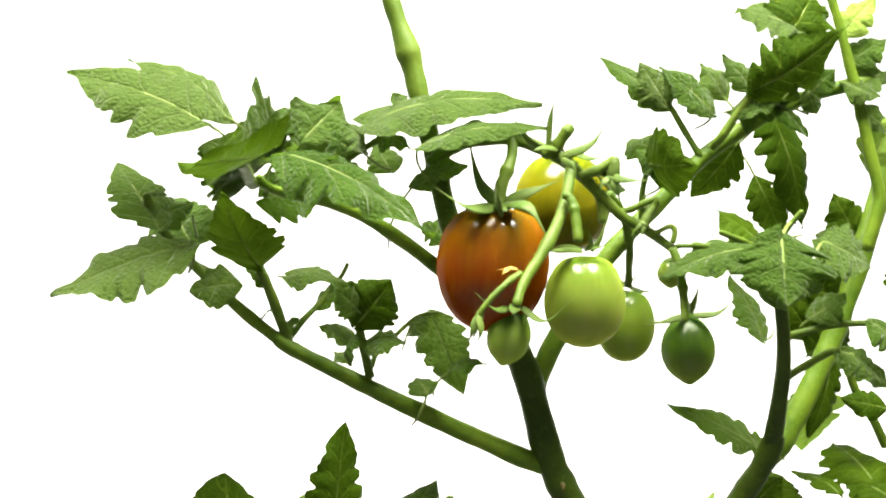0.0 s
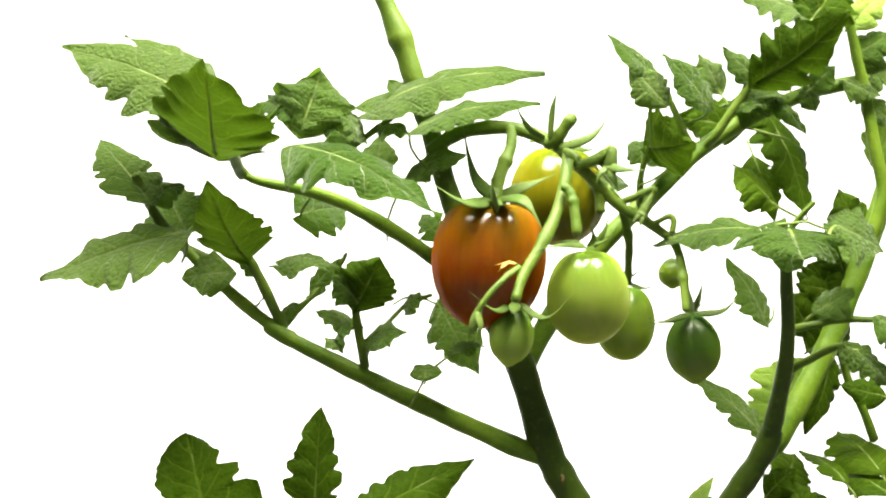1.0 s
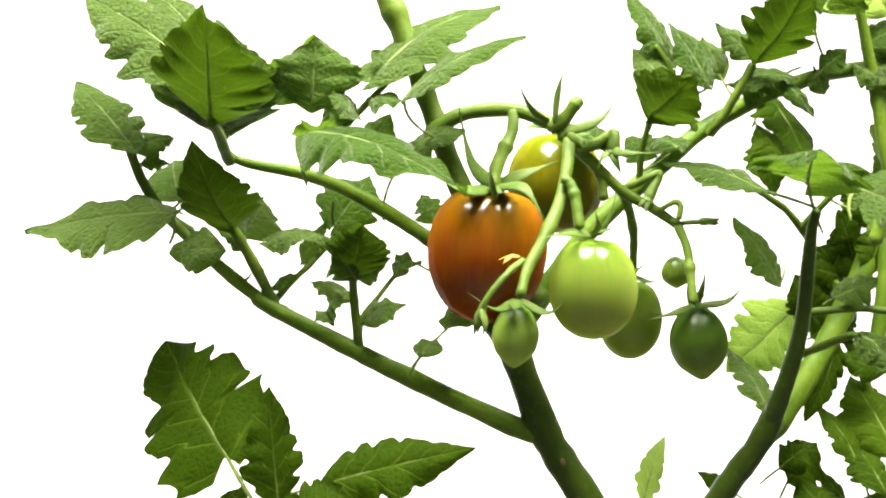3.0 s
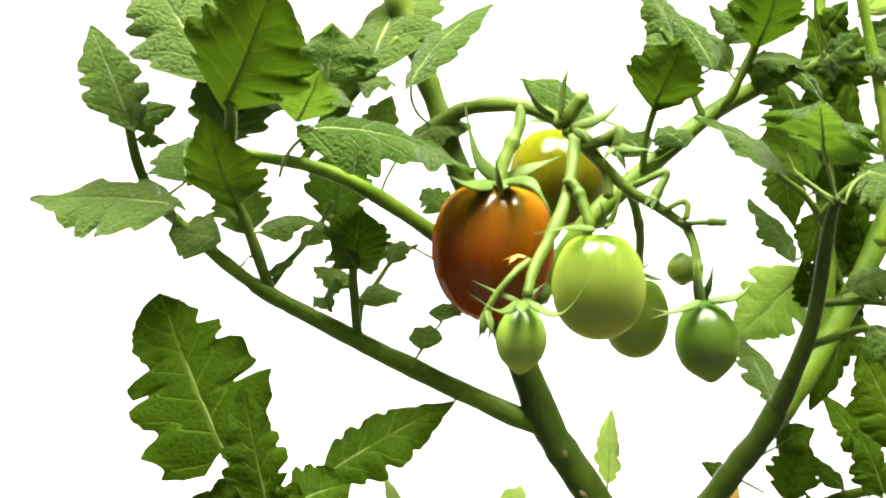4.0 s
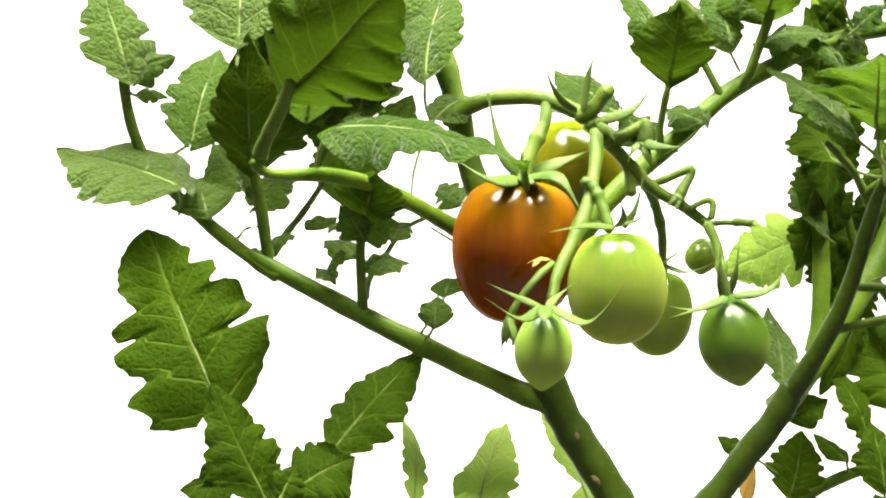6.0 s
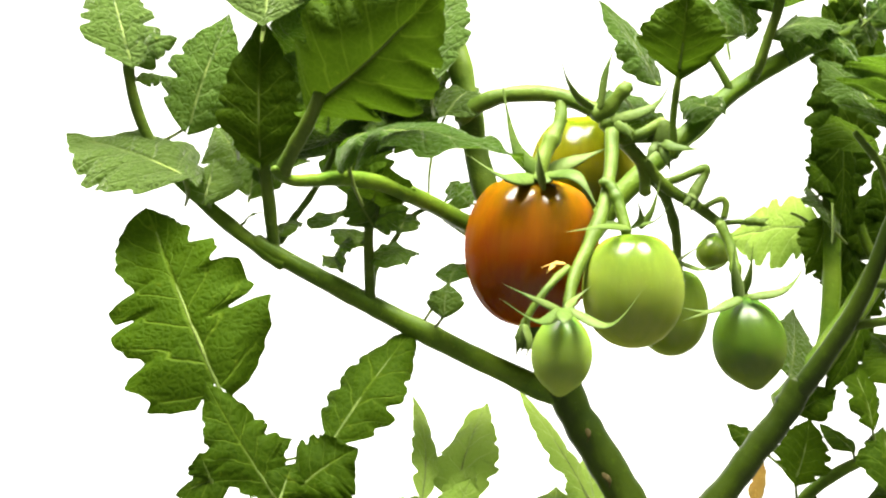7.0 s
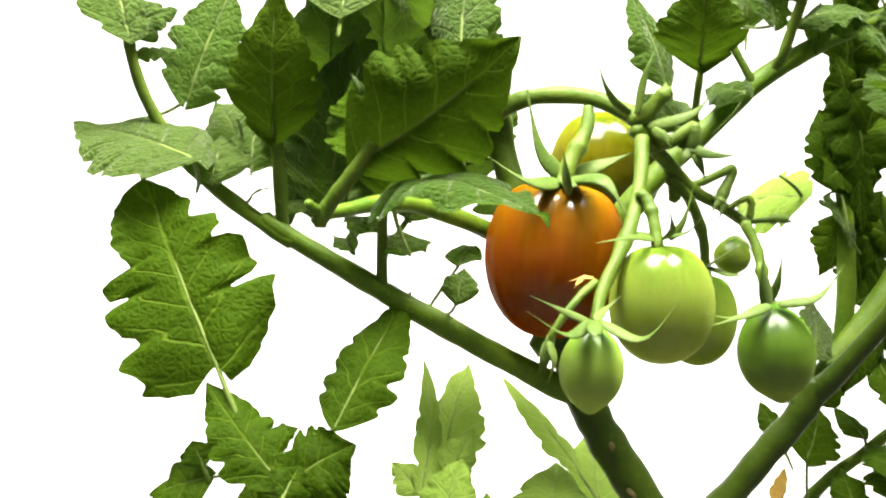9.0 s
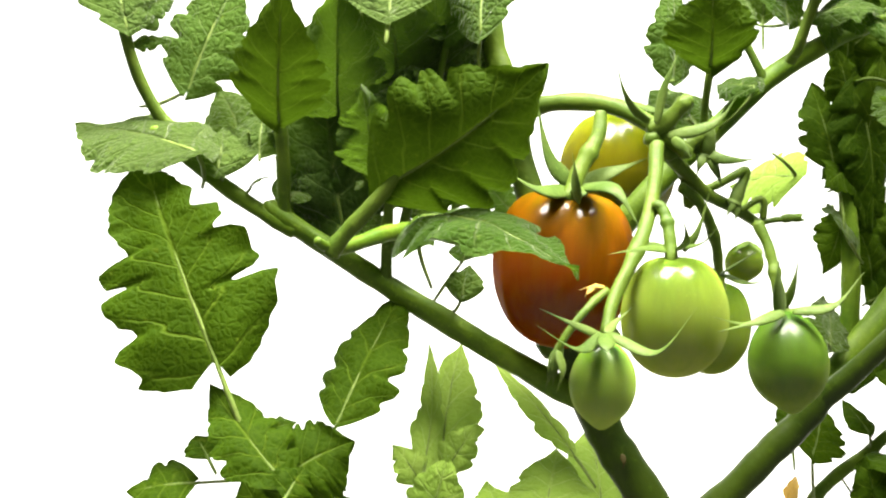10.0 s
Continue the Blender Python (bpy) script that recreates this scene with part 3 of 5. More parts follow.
K7 = stalk("leaf_stalk", A, "0,0,0 12.4,-0.4,-0.1 27.7,-0.7,-0.1 35.4,-0.7,-0 43.3,-0.2,0 47.3,-0.7,0", 2.9, 2.3, [(0, -163.8,-4,414.6,-177.3,-16,453.6), (2.5, -165.5,-4,431.3,-184.9,-16.3,467.6), (4.5, -165.7,-4,443.2,-175.8,-15,483.5), (7.5, -155.7,-4,461.4,-159.1,-16.2,502.4), (10, -149.1,-4,470,-149.5,-16.7,511.1)])
K8 = stalk("leaf_stalk", A, "-0,0,-0 13,0.5,-0 25.8,0.7,-0 36,0.1,-0 41.1,-0.8,0", 2.5, 1.9, [(0, -123.7,-4,397.2,-129.7,-12.2,432.6), (2.5, -126.7,-4,411.5,-129.3,-12,447.4), (4.5, -126,-4,422.5,-126.9,-11.6,458.6), (7.5, -116.1,-4,439.5,-115.5,-11.4,475.6), (10, -110,-4,447.2,-107.4,-12.8,482.8)])
stalk("leaf_stalk", A, "-14.7,-9.3,-0 -7.5,-4.1,-0 0.6,-0.4,-0 14.2,1.7,-0 26,1.7,-0 36.1,0.2,0 39.5,-0.3,0", 3.0, 2.2, [(0, -213.1,0,453.3,-229.1,-7.4,480.5), (2.5, -218.5,0,474.1,-232.2,-6.4,502.7), (4.5, -221.2,0,488.1,-227.1,-5.8,519.4), (7.5, -206.4,0,504.8,-214,-5.4,535.8), (10, -198.6,0,511.8,-208.7,-5.4,542)])
stalk("leaf_stalk", A, "-0,-0,0 12.1,0.8,-0 21.1,0.4,-0 34.8,0.6,0.1 43.3,1.6,1.9 47.6,2.9,3.1", 1.9, 1.1, [(0, -164.5,8,415.7,-150.6,14.6,431.8), (2.5, -167.1,8,432,-151.9,13.9,447.2), (4.5, -166.6,8,447.4,-153.5,12.8,464.8), (7.5, -155,8,465,-144.1,15.5,482.9), (10, -148.7,8,473.6,-142,14,494)])
stalk("leaf_stalk", A, "-0.4,0.7,0 7.6,3,-0 18.1,1.4,-0 34.3,-1.6,0 43.9,-8.6,0", 1.6, 1.1, [(0, -123,8,401,-107.1,16.6,420.7), (2.5, -126.8,8,417.2,-113.3,13.1,439.8), (4.5, -125,8,429.4,-114.3,13.1,453.4), (7.5, -115.4,8,446.1,-104.5,14,469.8), (10, -109,8,453.5,-98.5,14.3,477.3)])
KL = stalk("leaf_stalk", A, "0,-0,0 12.8,0,-0 29.1,-0,-0 45.4,-0.1,-0 60,0,0 71.5,0.7,0", 2.1, 1.3, [(0, -156,0,490.9,-103.3,-2.1,524.3), (2.5, -152.8,0,496.1,-107.1,-2.1,538.6), (4.5, -152.3,0,499.5,-116,-1.8,550.2), (7.5, -123.8,0,488.1,-99.9,-2.5,545.7), (10, -103.2,0,470.1,-88.2,-1.7,530.7)])
stalk("leaf_stalk", A, "3.4,-0.9,-4 6.5,-0.95,-2 9.4,-1,-0 21.7,-0.5,-0 31.9,-0.4,-0 40.7,0.7,0", 2.3, 2.3, [(0, 44.5,10,508.4,65.9,4.2,538.5), (2.5, 35.6,10,509.4,56.1,5.3,540.3), (4.5, 40.4,10,525.2,55.5,3.9,558.9), (7.5, 42.4,10,529.4,53.8,2.8,564.3), (10, 48.2,10,531.4,60.5,3.1,566.1)])
stalk("leaf_stalk", A, "-6.3,-1.4,0 5.1,0.6,-0 12.9,0.8,-0 22.1,0.3,-0 28.7,-0.2,0 35,0.2,0", 1.8, 1.3, [(0, 11.1,8,482.3,15.1,0.4,508.2), (2.5, 5.1,8,496.6,10.4,1.4,522.5), (4.5, 4,8,502.7,9.1,2.3,528.8), (7.5, 10.8,8,505,11.6,3,531.9), (10, 15.2,8,504.8,16.3,2.3,531.5)])
stalk("leaf_stalk", A, "-1.9,0.2,0 14.3,0.1,0 25.9,-0.4,0 36.2,-0.2,0 44.1,1.6,0", 2.0, 1.1, [(0, 41.9,18,508.5,28.9,18,529.1), (2.5, 32.7,18,515,23,18,537.4), (4.5, 33.9,18,525.7,23.8,18,547.9), (7.5, 36.1,18,530,23.8,18,551.1), (10, 40.8,18,529.7,29.8,18,551.5)])
leaf(A, 69, 41, 0.35, (-13,1,-3), 0.12, (0,-65,75), [(0, -200.3,-40,519.5,-264.6,-29,542.2), (2.5, -196.3,-40,534.3,-255.7,-28.9,567.5), (4.5, -184,-40,535.3,-208.3,-8.6,591.4), (7.5, -148.7,-40,552,-146.6,-4.8,610.9), (10, -106.9,-40,544.5,-105.4,-0.1,600.4)])
leaf(A, 54, 30, 0.30, (-9,0,-2), 0.25, (10,-50,90), [(0, -192.3,-15,524.1,-240,-15,550), (2.5, -193.7,-15,537.8,-233.2,-15,574.8), (4.5, -181.4,-15,546.4,-178.8,-1.1,598.8), (7.5, -141.8,-15,557,-137.3,-15,611.1), (10, -118.6,-15,551.5,-118.8,4.9,602)])
# this leaf's shaded side is put in through the darker leaf colour
leaf(A, 64, 44, 0.35, (-2.3,-0.9,-0.3), 0.05, (-30,-100,-60), [(0, -161.8,-80.6,503.2,-185.4,-129.4,494.1), (1, -183.3,-80.6,500.8,-178.1,-128.8,526.8), (2.5, -189.9,-38.7,513.4,-187.2,-84.6,543.3), (4.5, -164.9,-75.2,521.3,-137,-106.8,556.4), (7.5, -125.4,-85.2,507.4,-78.8,-112.1,542.1), (8.5, -117.1,-80.6,496.1,-60.3,-93.4,539.9), (10, -105.3,-77,481.3,-52.2,-88.2,520.8)], deep_shaded=True)
leaf(A, 74, 40, 0.35, (-4.6,9.6,-28.5), 0.12, (20,-48,88), [(0, -156.2,-60,501.6,-86.5,-60,462.3), (2.5, -144.7,-60,507.7,-87.1,-98.5,481.7), (4.5, -136.2,-60,508.7,-77.9,-16.1,496.6), (7.5, -117.4,-60,497,-63.3,-109.5,487), (10, -95.5,-60,470.7,-47.9,-113.8,453)])
leaf(A, 86, 40, 0.25, (3.2,5.8,2), 0.15, (-30,-40,90), [(0, -125,-5,520.5,-39.2,-13.3,530.5), (2.5, -120.6,-5,533.9,-48.3,22.8,571.2), (4.5, -120.4,-5,543.1,-101.7,56.6,600), (7.5, -106.2,-5,531.5,-92.8,26.8,604), (10, -86.7,-5,542.7,-77.1,40.9,607.9)])
leaf(A, 61, 24, 0.20, (7.7,12.9,-28.9), 0.15, (-30,-40,90), [(0, -99.6,-30,507.4,-39.4,-31.4,517), (2.5, -105.3,-30,523.1,-48.8,-30.8,546.1), (4.5, -99.7,-30,532,-73.7,4.4,575.1), (7.5, -90,-30,527.9,-83.2,5.4,576.9), (10, -74.5,-30,538.3,-66.8,3.8,588.2)])
leaf(A, 29, 38, 0.1, (-2.4,-6.1,-4.5), 0.10, (0,-90,30), [(0, -155.4,-5,514.1,-139.1,8.6,533.8), (2.5, -151.4,-5,527.3,-150.2,-5,556.3), (4.5, -136.7,-5,533,-132.6,-5,561.7), (7.5, -121.1,-5,526.9,-117.3,-5,555.6), (10, -106.3,-5,501.4,-102.1,-1.1,529.9)])
leaf(A, 23, 26, 0.30, (-12.8,-2.2,-0.4), 0.10, (10,-50,80), [(0, -158,5,523.5,-181.3,5,526.3), (2.5, -153.3,5,533.1,-176.3,8.9,536.2), (4.5, -145.3,5,529.3,-160.5,18.4,541), (7.5, -126.5,5,523.5,-141.1,11,540.9), (10, -111.1,5,502.3,-128.7,5,517.8)])
leaf(A, 15, 20, 0.20, (4,-8.2,1.1), 0.10, (0,-80,50), [(0, -133.3,-5,508.6,-146.2,-5,516.7), (2.5, -131.7,-5,516.8,-143,-1.1,526.2), (4.5, -132.9,-5,521.7,-144.5,0.8,529.7), (7.5, -111.9,-5,506.2,-121,-1.1,517.7), (10, -93.2,-5,484.1,-100.8,-5,497.3)])
leaf(A, 21, 18, 0.20, (1.8,14.5,19.2), 0.10, (0,-80,50), [(0, -114.8,14,500.2,-122.4,27.4,515), (2.5, -123.1,14,505.1,-114.3,23.7,522), (4.5, -118.9,14,513.5,-109.9,14,532.9), (7.5, -102.1,14,503.2,-91.9,25.4,518.1), (10, -84.4,14,482.8,-77.4,28,497.4)])
leaf(A, 38, 28, 0.30, (1.4,3.2,14.7), 0.10, (0,-100,30), [(0, -179.9,30,486.6,-156.7,60,489.4), (2.5, -142.2,30,471.4,-124.7,59.5,487.9), (4.5, -139.8,30,479,-137.1,30,516.9), (7.5, -123.5,30,487.3,-124.6,47.8,520.9), (10, -107.6,30,485.9,-110.8,49.8,518.2)])
leaf(A, 29, 17, 0.05, (-22.1,-10.1,-23.1), 0.30, (20,-60,80), [(0, -102.9,-6,490.6,-76,-6,500.9), (2.5, -104.8,-6,500.9,-78.6,-6,512.8), (4.5, -97.8,-6,511.6,-74.7,9.6,518.6), (7.5, -84.4,-6,515.3,-70.4,15.1,529.1), (10, -67.2,-6,512.2,-55.3,18.5,521.4)])
leaf(A, 19, 16, 0.50, (-20.1,-7.7,9.7), 0.10, (0,-100,20), [(0, -86.3,25,466.1,-99.2,36.7,473.4), (2.5, -91.9,25,471.4,-99,36.9,484.2), (4.5, -86.4,25,481.5,-97.1,38.8,488.7), (7.5, -74.4,25,479.7,-82.5,38.6,490), (10, -58.9,25,474.1,-70.1,30.9,488.1)])
leaf(A, 43, 24, 0.40, (-2.3,0,-0.4), 0.20, (10,-100,-45), [(0, -176.6,12,510.9,-206.5,-18.5,505.6), (1, -198.4,12,509.9,-200.1,-21.7,536.6), (2.5, -197.4,12,521.2,-198.3,-23.9,544.1), (4.5, -182.2,12,512,-188.9,-19.3,540.1), (7.5, -150.8,12,493.5,-154.3,12,536), (10, -135,12,462.5,-138.1,12,505)])
leaf(A, 43, 28, 0.40, (-2.3,0,-0.4), 0.20, (10,-100,-45), [(0, -177.5,18,511.4,-205.5,-14.1,505.4), (1, -199.5,18,510.4,-200.1,-16.1,536.5), (2.5, -197.2,18,520.5,-197.8,-19.4,541.8), (4.5, -184.5,18,508.7,-164.8,-3.6,540.2), (7.5, -150.3,18,493.9,-136,-6,526.7), (10, -132.2,18,462.5,-119.7,0.1,499.6)])
leaf(A, 70, 42, 0.35, (-2.2,0,-0.4), 0.10, (10,-100,-45), [(0, -175.6,5,510.3,-194.2,-61.9,501.2), (1, -197.1,5,509.3,-190.2,-61.6,529.7), (2.5, -195.1,5,515.9,-190.8,-58.3,546), (4.5, -174.4,5,526.2,-156.9,-48.5,568.2), (7.5, -145.2,5,495.4,-119,-42.3,540.2), (10, -126.6,5,464.7,-135.5,5,534.3)])
leaf(A, 57, 55, 0.35, (-2.3,0,-0.4), 0.10, (10,-100,-45), [(0, -177.1,15,511.1,-197.1,-37.7,502.6), (1, -198.9,15,510.2,-193.9,-37.3,532.2), (2.5, -195.6,15,516.9,-194.3,-32.2,549), (4.5, -173.6,15,527.4,-157.9,-12.7,574.8), (7.5, -127.2,15,505.7,-109.1,-20.6,546.5), (10, -109.3,15,485.1,-98.9,15,541.3)])
leaf(A, 55, 47, 0.35, (-2.3,0,-0.4), 0.10, (10,-100,-45), [(0, -179,28,512.2,-198.1,-22.7,503.1), (1, -201.3,28,511.2,-195.8,-22,533.4), (2.5, -196.6,28,518.2,-195.4,-17.2,550.1), (4.5, -173.2,28,529,-158.9,28,582.5), (7.5, -111.1,28,501.9,-98.2,-7.8,542.2), (10, -91.3,28,483.5,-84.4,28,538.4)])
leaf(A, 62, 45, 0.30, (-2.4,0,-0.4), 0.10, (10,-100,-45), [(0, -180.7,40,513.2,-197,-18.9,502.9), (1, -203.5,40,512.2,-195.6,-17.8,533.1), (2.5, -197.3,40,519.3,-194.1,-14.8,549.1), (4.5, -172.5,40,530.4,-151.7,2.3,575.5), (7.5, -124.1,40,505.4,-119.1,0,553), (10, -119.9,40,491.2,-122.3,40,553.5)])
leaf(A, 66, 45, 0.30, (-2.4,0,-0.4), 0.10, (10,-100,-45), [(0, -181.6,46,513.7,-195.3,-17.6,502.5), (1, -204.6,46,512.7,-194.8,-16.2,532.5), (2.5, -196.9,46,519.9,-192.6,-13.3,548.4), (4.5, -170.9,46,531.1,-147.6,2.1,574.5), (7.5, -111.8,46,505.9,-102.9,0.4,552.7), (10, -103.4,46,486.7,-109.1,46,552.5)])
leaf(A, 65, 42, 0.30, (-2.4,0,-0.4), 0.10, (10,-100,-45), [(0, -180.4,38,513,-192.1,-24.9,501.4), (1, -203.2,38,512.1,-192.4,-23.3,530.8), (2.5, -201.2,38,519.1,-199,-17.6,553), (4.5, -179.6,38,530.2,-163.2,-3.4,577.7), (7.5, -99,38,505.2,-93.4,-19.3,535.6), (10, -84.2,38,483.9,-74.6,38,548.4)])
leaf(A, 68, 34, 0.30, (-2.3,0,-0.4), 0.10, (10,-100,-45), [(0, -176.4,10,510.7,-184.7,-56.4,498.6), (1, -198,10,509.7,-185.6,-54.8,526.2), (2.5, -194.6,10,516.4,-190.6,-51.1,545.9), (4.5, -172.9,10,526.8,-154.3,-39.8,569.2), (7.5, -141.1,10,526.5,-134.2,-45.5,565.2), (10, -129.2,10,506.1,-125.5,-33.9,557.8)])
leaf(A, 66, 38, 0.30, (-2.3,0,-0.4), 0.10, (-10,-100,-45), [(0, -177.8,20,511.5,-185,-44.4,498.9), (1, -199.9,20,510.6,-186.8,-42.6,526.9), (2.5, -195.1,20,517.4,-191.2,-39.2,546.7), (4.5, -172,20,528,-152.3,-27.2,570), (7.5, -126.4,20,518.2,-118.4,-31.1,559.5), (10, -107.2,20,517.4,-107.5,-25.5,565.4)])
leaf(A, 67, 41, 0.30, (-2.3,0,-0.4), 0.10, (10,-100,-45), [(0, -179.3,30,512.4,-184.7,-35.4,499.1), (1, -201.7,30,511.4,-187.5,-33.5,527.2), (2.5, -195.5,30,518.4,-191,-30.9,546.6), (4.5, -171.1,30,529.2,-149.4,-17.7,571.4), (7.5, -108.7,30,531.6,-102.2,-25.1,569.6), (10, -91.3,30,513.9,-92,-15.5,563.5)])
leaf(A, 55, 27, 0.30, (-2.3,0,-0.4), 0.10, (10,-100,-45), [(0, -178.4,24,511.9,-183.9,-29.2,499), (1, -200.6,24,510.9,-187.6,-26.9,527.3), (2.5, -193.1,24,517.8,-190.7,-22.9,546.5), (4.5, -167.9,24,528.5,-147.5,0.2,573.7), (7.5, -91.4,24,538.1,-86.7,-19.6,571.3), (10, -78.6,24,529.4,-83.5,-15.3,567.6)])
leaf(A, 34, 22, 0.30, (-2.1,0,-0.4), 0.10, (30,-100,-30), [(0, -147.3,-30,497.3,-136.8,-62.5,501.1), (2.5, -144.3,-30,503,-134.2,-62.6,507.2), (4.5, -151.2,-30,517.7,-139.3,-53.6,539.7), (7.5, -128.2,-30,503.9,-128.2,-54,528.5), (10, -113.5,-30,489,-116.2,-49.9,516.9)])
leaf(KL, 15, 23, 0.20, (-3.7,0,-0.7), 0.20, (59.6,62.2,48), [(0, 34.9,-0.3,4.8,33.5,14.1,8.9)])
leaf(KL, 15, 18, 0.20, (-3.7,0,-0.7), 0.25, (59.6,62.2,48), [(0, 45.9,-1.4,6.5,54,-13.7,10.2)])
leaf(KL, 10, 14, 0.15, (-3.1,0,-0.6), 0.25, (59.6,62.2,48), [(0, 21.9,-1.2,7.3,26,-9.6,11.1)])
leaf(KL, 15, 20, 0.20, (-3.7,0,-0.7), 0.20, (56.5,58.5,58.1), [(0, 59.2,1.7,-6,61,15.7,-2)])
leaf(KL, 13, 17, 0.20, (-3.8,0,-0.7), 0.20, (56.5,58.5,58.1), [(0, 11.9,0.2,-6.4,11.6,12.9,-2.4)])
leaf(A, 68, 42, 0.35, (6.3,-4.4,-18.6), 0.05, (0,-58,84), [(0, -207.6,-26,462.4,-270.6,-35,438.2), (2.5, -210,-26,474.2,-276.5,-21.1,460.8), (4.5, -204.7,-26,480.7,-268.9,-5,488.9), (7.5, -189,-26,491,-244.4,8.7,509.8), (10, -179,-26,495.9,-234.2,11.4,509.2)])
leaf(A, 48, 27, 0.40, (0.4,-1.1,-6.4), 0.10, (20,-65,75), [(0, -225.6,-12,471.2,-251.9,11.4,503.5), (2.5, -229.3,-12,500.5,-261.7,8,529.4), (4.5, -225.2,-12,520.9,-240.5,-12,566.2), (7.5, -213.5,-12,539.1,-227.7,10.9,578.8), (10, -207.7,-12,544,-219.7,9.6,584.9)])
leaf(A, 21, 16, 0.30, (-2.4,-0.8,0.8), 0.25, (-10,-90,35), [(0, -227.2,-5,472.7,-211.8,4.7,482.5), (2.5, -229.8,-5,499.7,-215.8,9,506.1), (4.5, -225.8,-5,521.7,-206.4,-5,529.2), (7.5, -214.2,-5,540.2,-195.5,-5,549.2), (10, -208.2,-5,547,-193.3,4.8,557.6)])
leaf(A, 13, 8, 0.30, (-3.3,-1.6,4.9), 0.25, (-10,-90,35), [(0, -232.6,0,485.3,-226,11.3,487.2), (2.5, -228.4,0,494.8,-217.9,7.8,496.5), (4.5, -224.5,0,514.7,-211.5,0,512.3), (7.5, -213.1,0,532.2,-202.5,7.8,533.3), (10, -207.3,0,539.2,-194.2,0,540.3)])
# darker copy of the leaf colour stands in for shade here
leaf(A, 55, 30, 0.2, (-5.4,1.8,-6.1), 0.10, (-10,-100,-40), [(0, -175.2,-24,452.8,-185.2,-67.3,484.9), (2.5, -182.6,-24,465.8,-192.7,-66,499.6), (4.5, -174.9,-24,485.7,-177.9,-65.1,521.8), (7.5, -158.1,-24,498.9,-157.1,-24,553.7), (10, -148.4,-24,507.5,-142.7,-57.7,550.3)], deep_shaded=True)
leaf(A, 53, 30, 0.40, (-13.7,15.9,-3.8), 0.10, (10,-100,20), [(0, -215.6,12,464.5,-235.2,55.4,486.8), (2.5, -214.2,12,479.2,-229.3,57.4,500.9), (4.5, -204.2,12,496.5,-210.8,56.5,523.8), (7.5, -194.7,12,516.1,-179.2,21.9,565.3), (10, -189,12,524.3,-171.3,25.8,571.9)])
leaf(A, 29, 25, 0.30, (-19.4,-1.4,29.3), 0.10, (10,-100,20), [(0, -213.3,22,466.1,-219.2,43.8,484.1), (2.5, -185.5,22,468.5,-178.5,47.5,480.2), (4.5, -181.3,22,474.8,-193.9,33.9,497.8), (7.5, -176.2,22,501.4,-188.4,43.3,516.6), (10, -169.3,22,503.8,-181,36,526.3)])
leaf(A, 26, 26, 0.1, (-0.5,0,-2.1), 0.10, (0,-100,-35), [(0, -128.6,-14,424.9,-112.7,-14,445.3), (2.5, -128.9,-14,446,-123.2,-27.6,467.2), (4.5, -126.5,-14,459.5,-122.7,-27.8,481), (7.5, -115.1,-14,479.4,-108.4,-35.4,492.2), (10, -107.6,-14,479.4,-102.1,-35.6,492.4)], deep_shaded=True)
leaf(A, 45, 24, 0.30, (8.1,-21.7,38.3), 0.10, (0,-100,20), [(0, -93.7,40,424.6,-77,40,383.3), (2.5, -82.1,40,437.6,-68.2,1,420.9), (4.5, -70.1,40,444,-59,-1,430.3), (7.5, -53.9,40,450.2,-45.1,-1.7,437.2), (10, -41.4,40,446,-34.2,-2.3,433.9)])
leaf(A, 13, 15, 0.10, (-1.3,7.8,-17.2), 0.25, (0,-40,92), [(0, -95.9,-16,391.1,-101.5,-6.1,397.4), (2.5, -97.3,-16,410,-89.6,-6.7,414.8), (4.5, -96.1,-16,420.2,-94,-8,430.3), (7.5, -85.8,-16,436.6,-83.9,-12,448.9), (10, -80.8,-16,442.2,-77.8,-12.1,454.2)])
leaf(A, 17, 15, 0.10, (-11.5,11.1,-19.5), 0.25, (0,-40,92), [(0, -83.6,-4,400.8,-66.7,-4,403.7), (2.5, -85.1,-4,420.7,-73.2,7.7,424.7), (4.5, -89,-4,430.1,-84.3,10.7,437.6), (7.5, -84.3,-4,448.7,-78.1,9.9,456.6), (10, -80.6,-4,455.4,-73.2,9.3,463.4)])
leaf(A, 22, 26, 0.20, (3.4,-0.9,-10.8), 0.10, (0,-70,60), [(0, -188.1,-16,442.6,-210,-16,439.3), (2.5, -190.1,-16,457.2,-212.2,-16,454.7), (4.5, -189.3,-16,467.1,-208.7,-6.3,471.9), (7.5, -182.1,-16,483.8,-180.5,-0.8,499.6), (10, -172.5,-16,490.3,-173,-1.7,507)])
leaf(A, 30, 19, 0.15, (-5.2,-0.6,-0.7), 0.30, (0,-40,92), [(0, -163.3,-8,446.5,-133.8,-8,442), (2.5, -168.1,-8,460.3,-138.2,-8,460.3), (4.5, -167.4,-8,470.7,-142.2,7.7,473.6), (7.5, -166.6,-8,485.4,-162.7,11.7,507.4), (10, -157.9,-8,496.9,-157,15.9,514.6)])
leaf(A, 19, 23, 0.10, (-3.8,1.7,-1.8), 0.25, (-20,-50,90), [(0, -124.8,-8,413.6,-105.4,-8,414.8), (2.5, -122.5,-8,423.6,-104.8,-8,431.5), (4.5, -122.7,-8,442.8,-105.9,1.7,443.5), (7.5, -113.6,-8,457.9,-95.2,-2.1,459.7), (10, -106.1,-8,462.4,-92.5,5.8,463.8)])
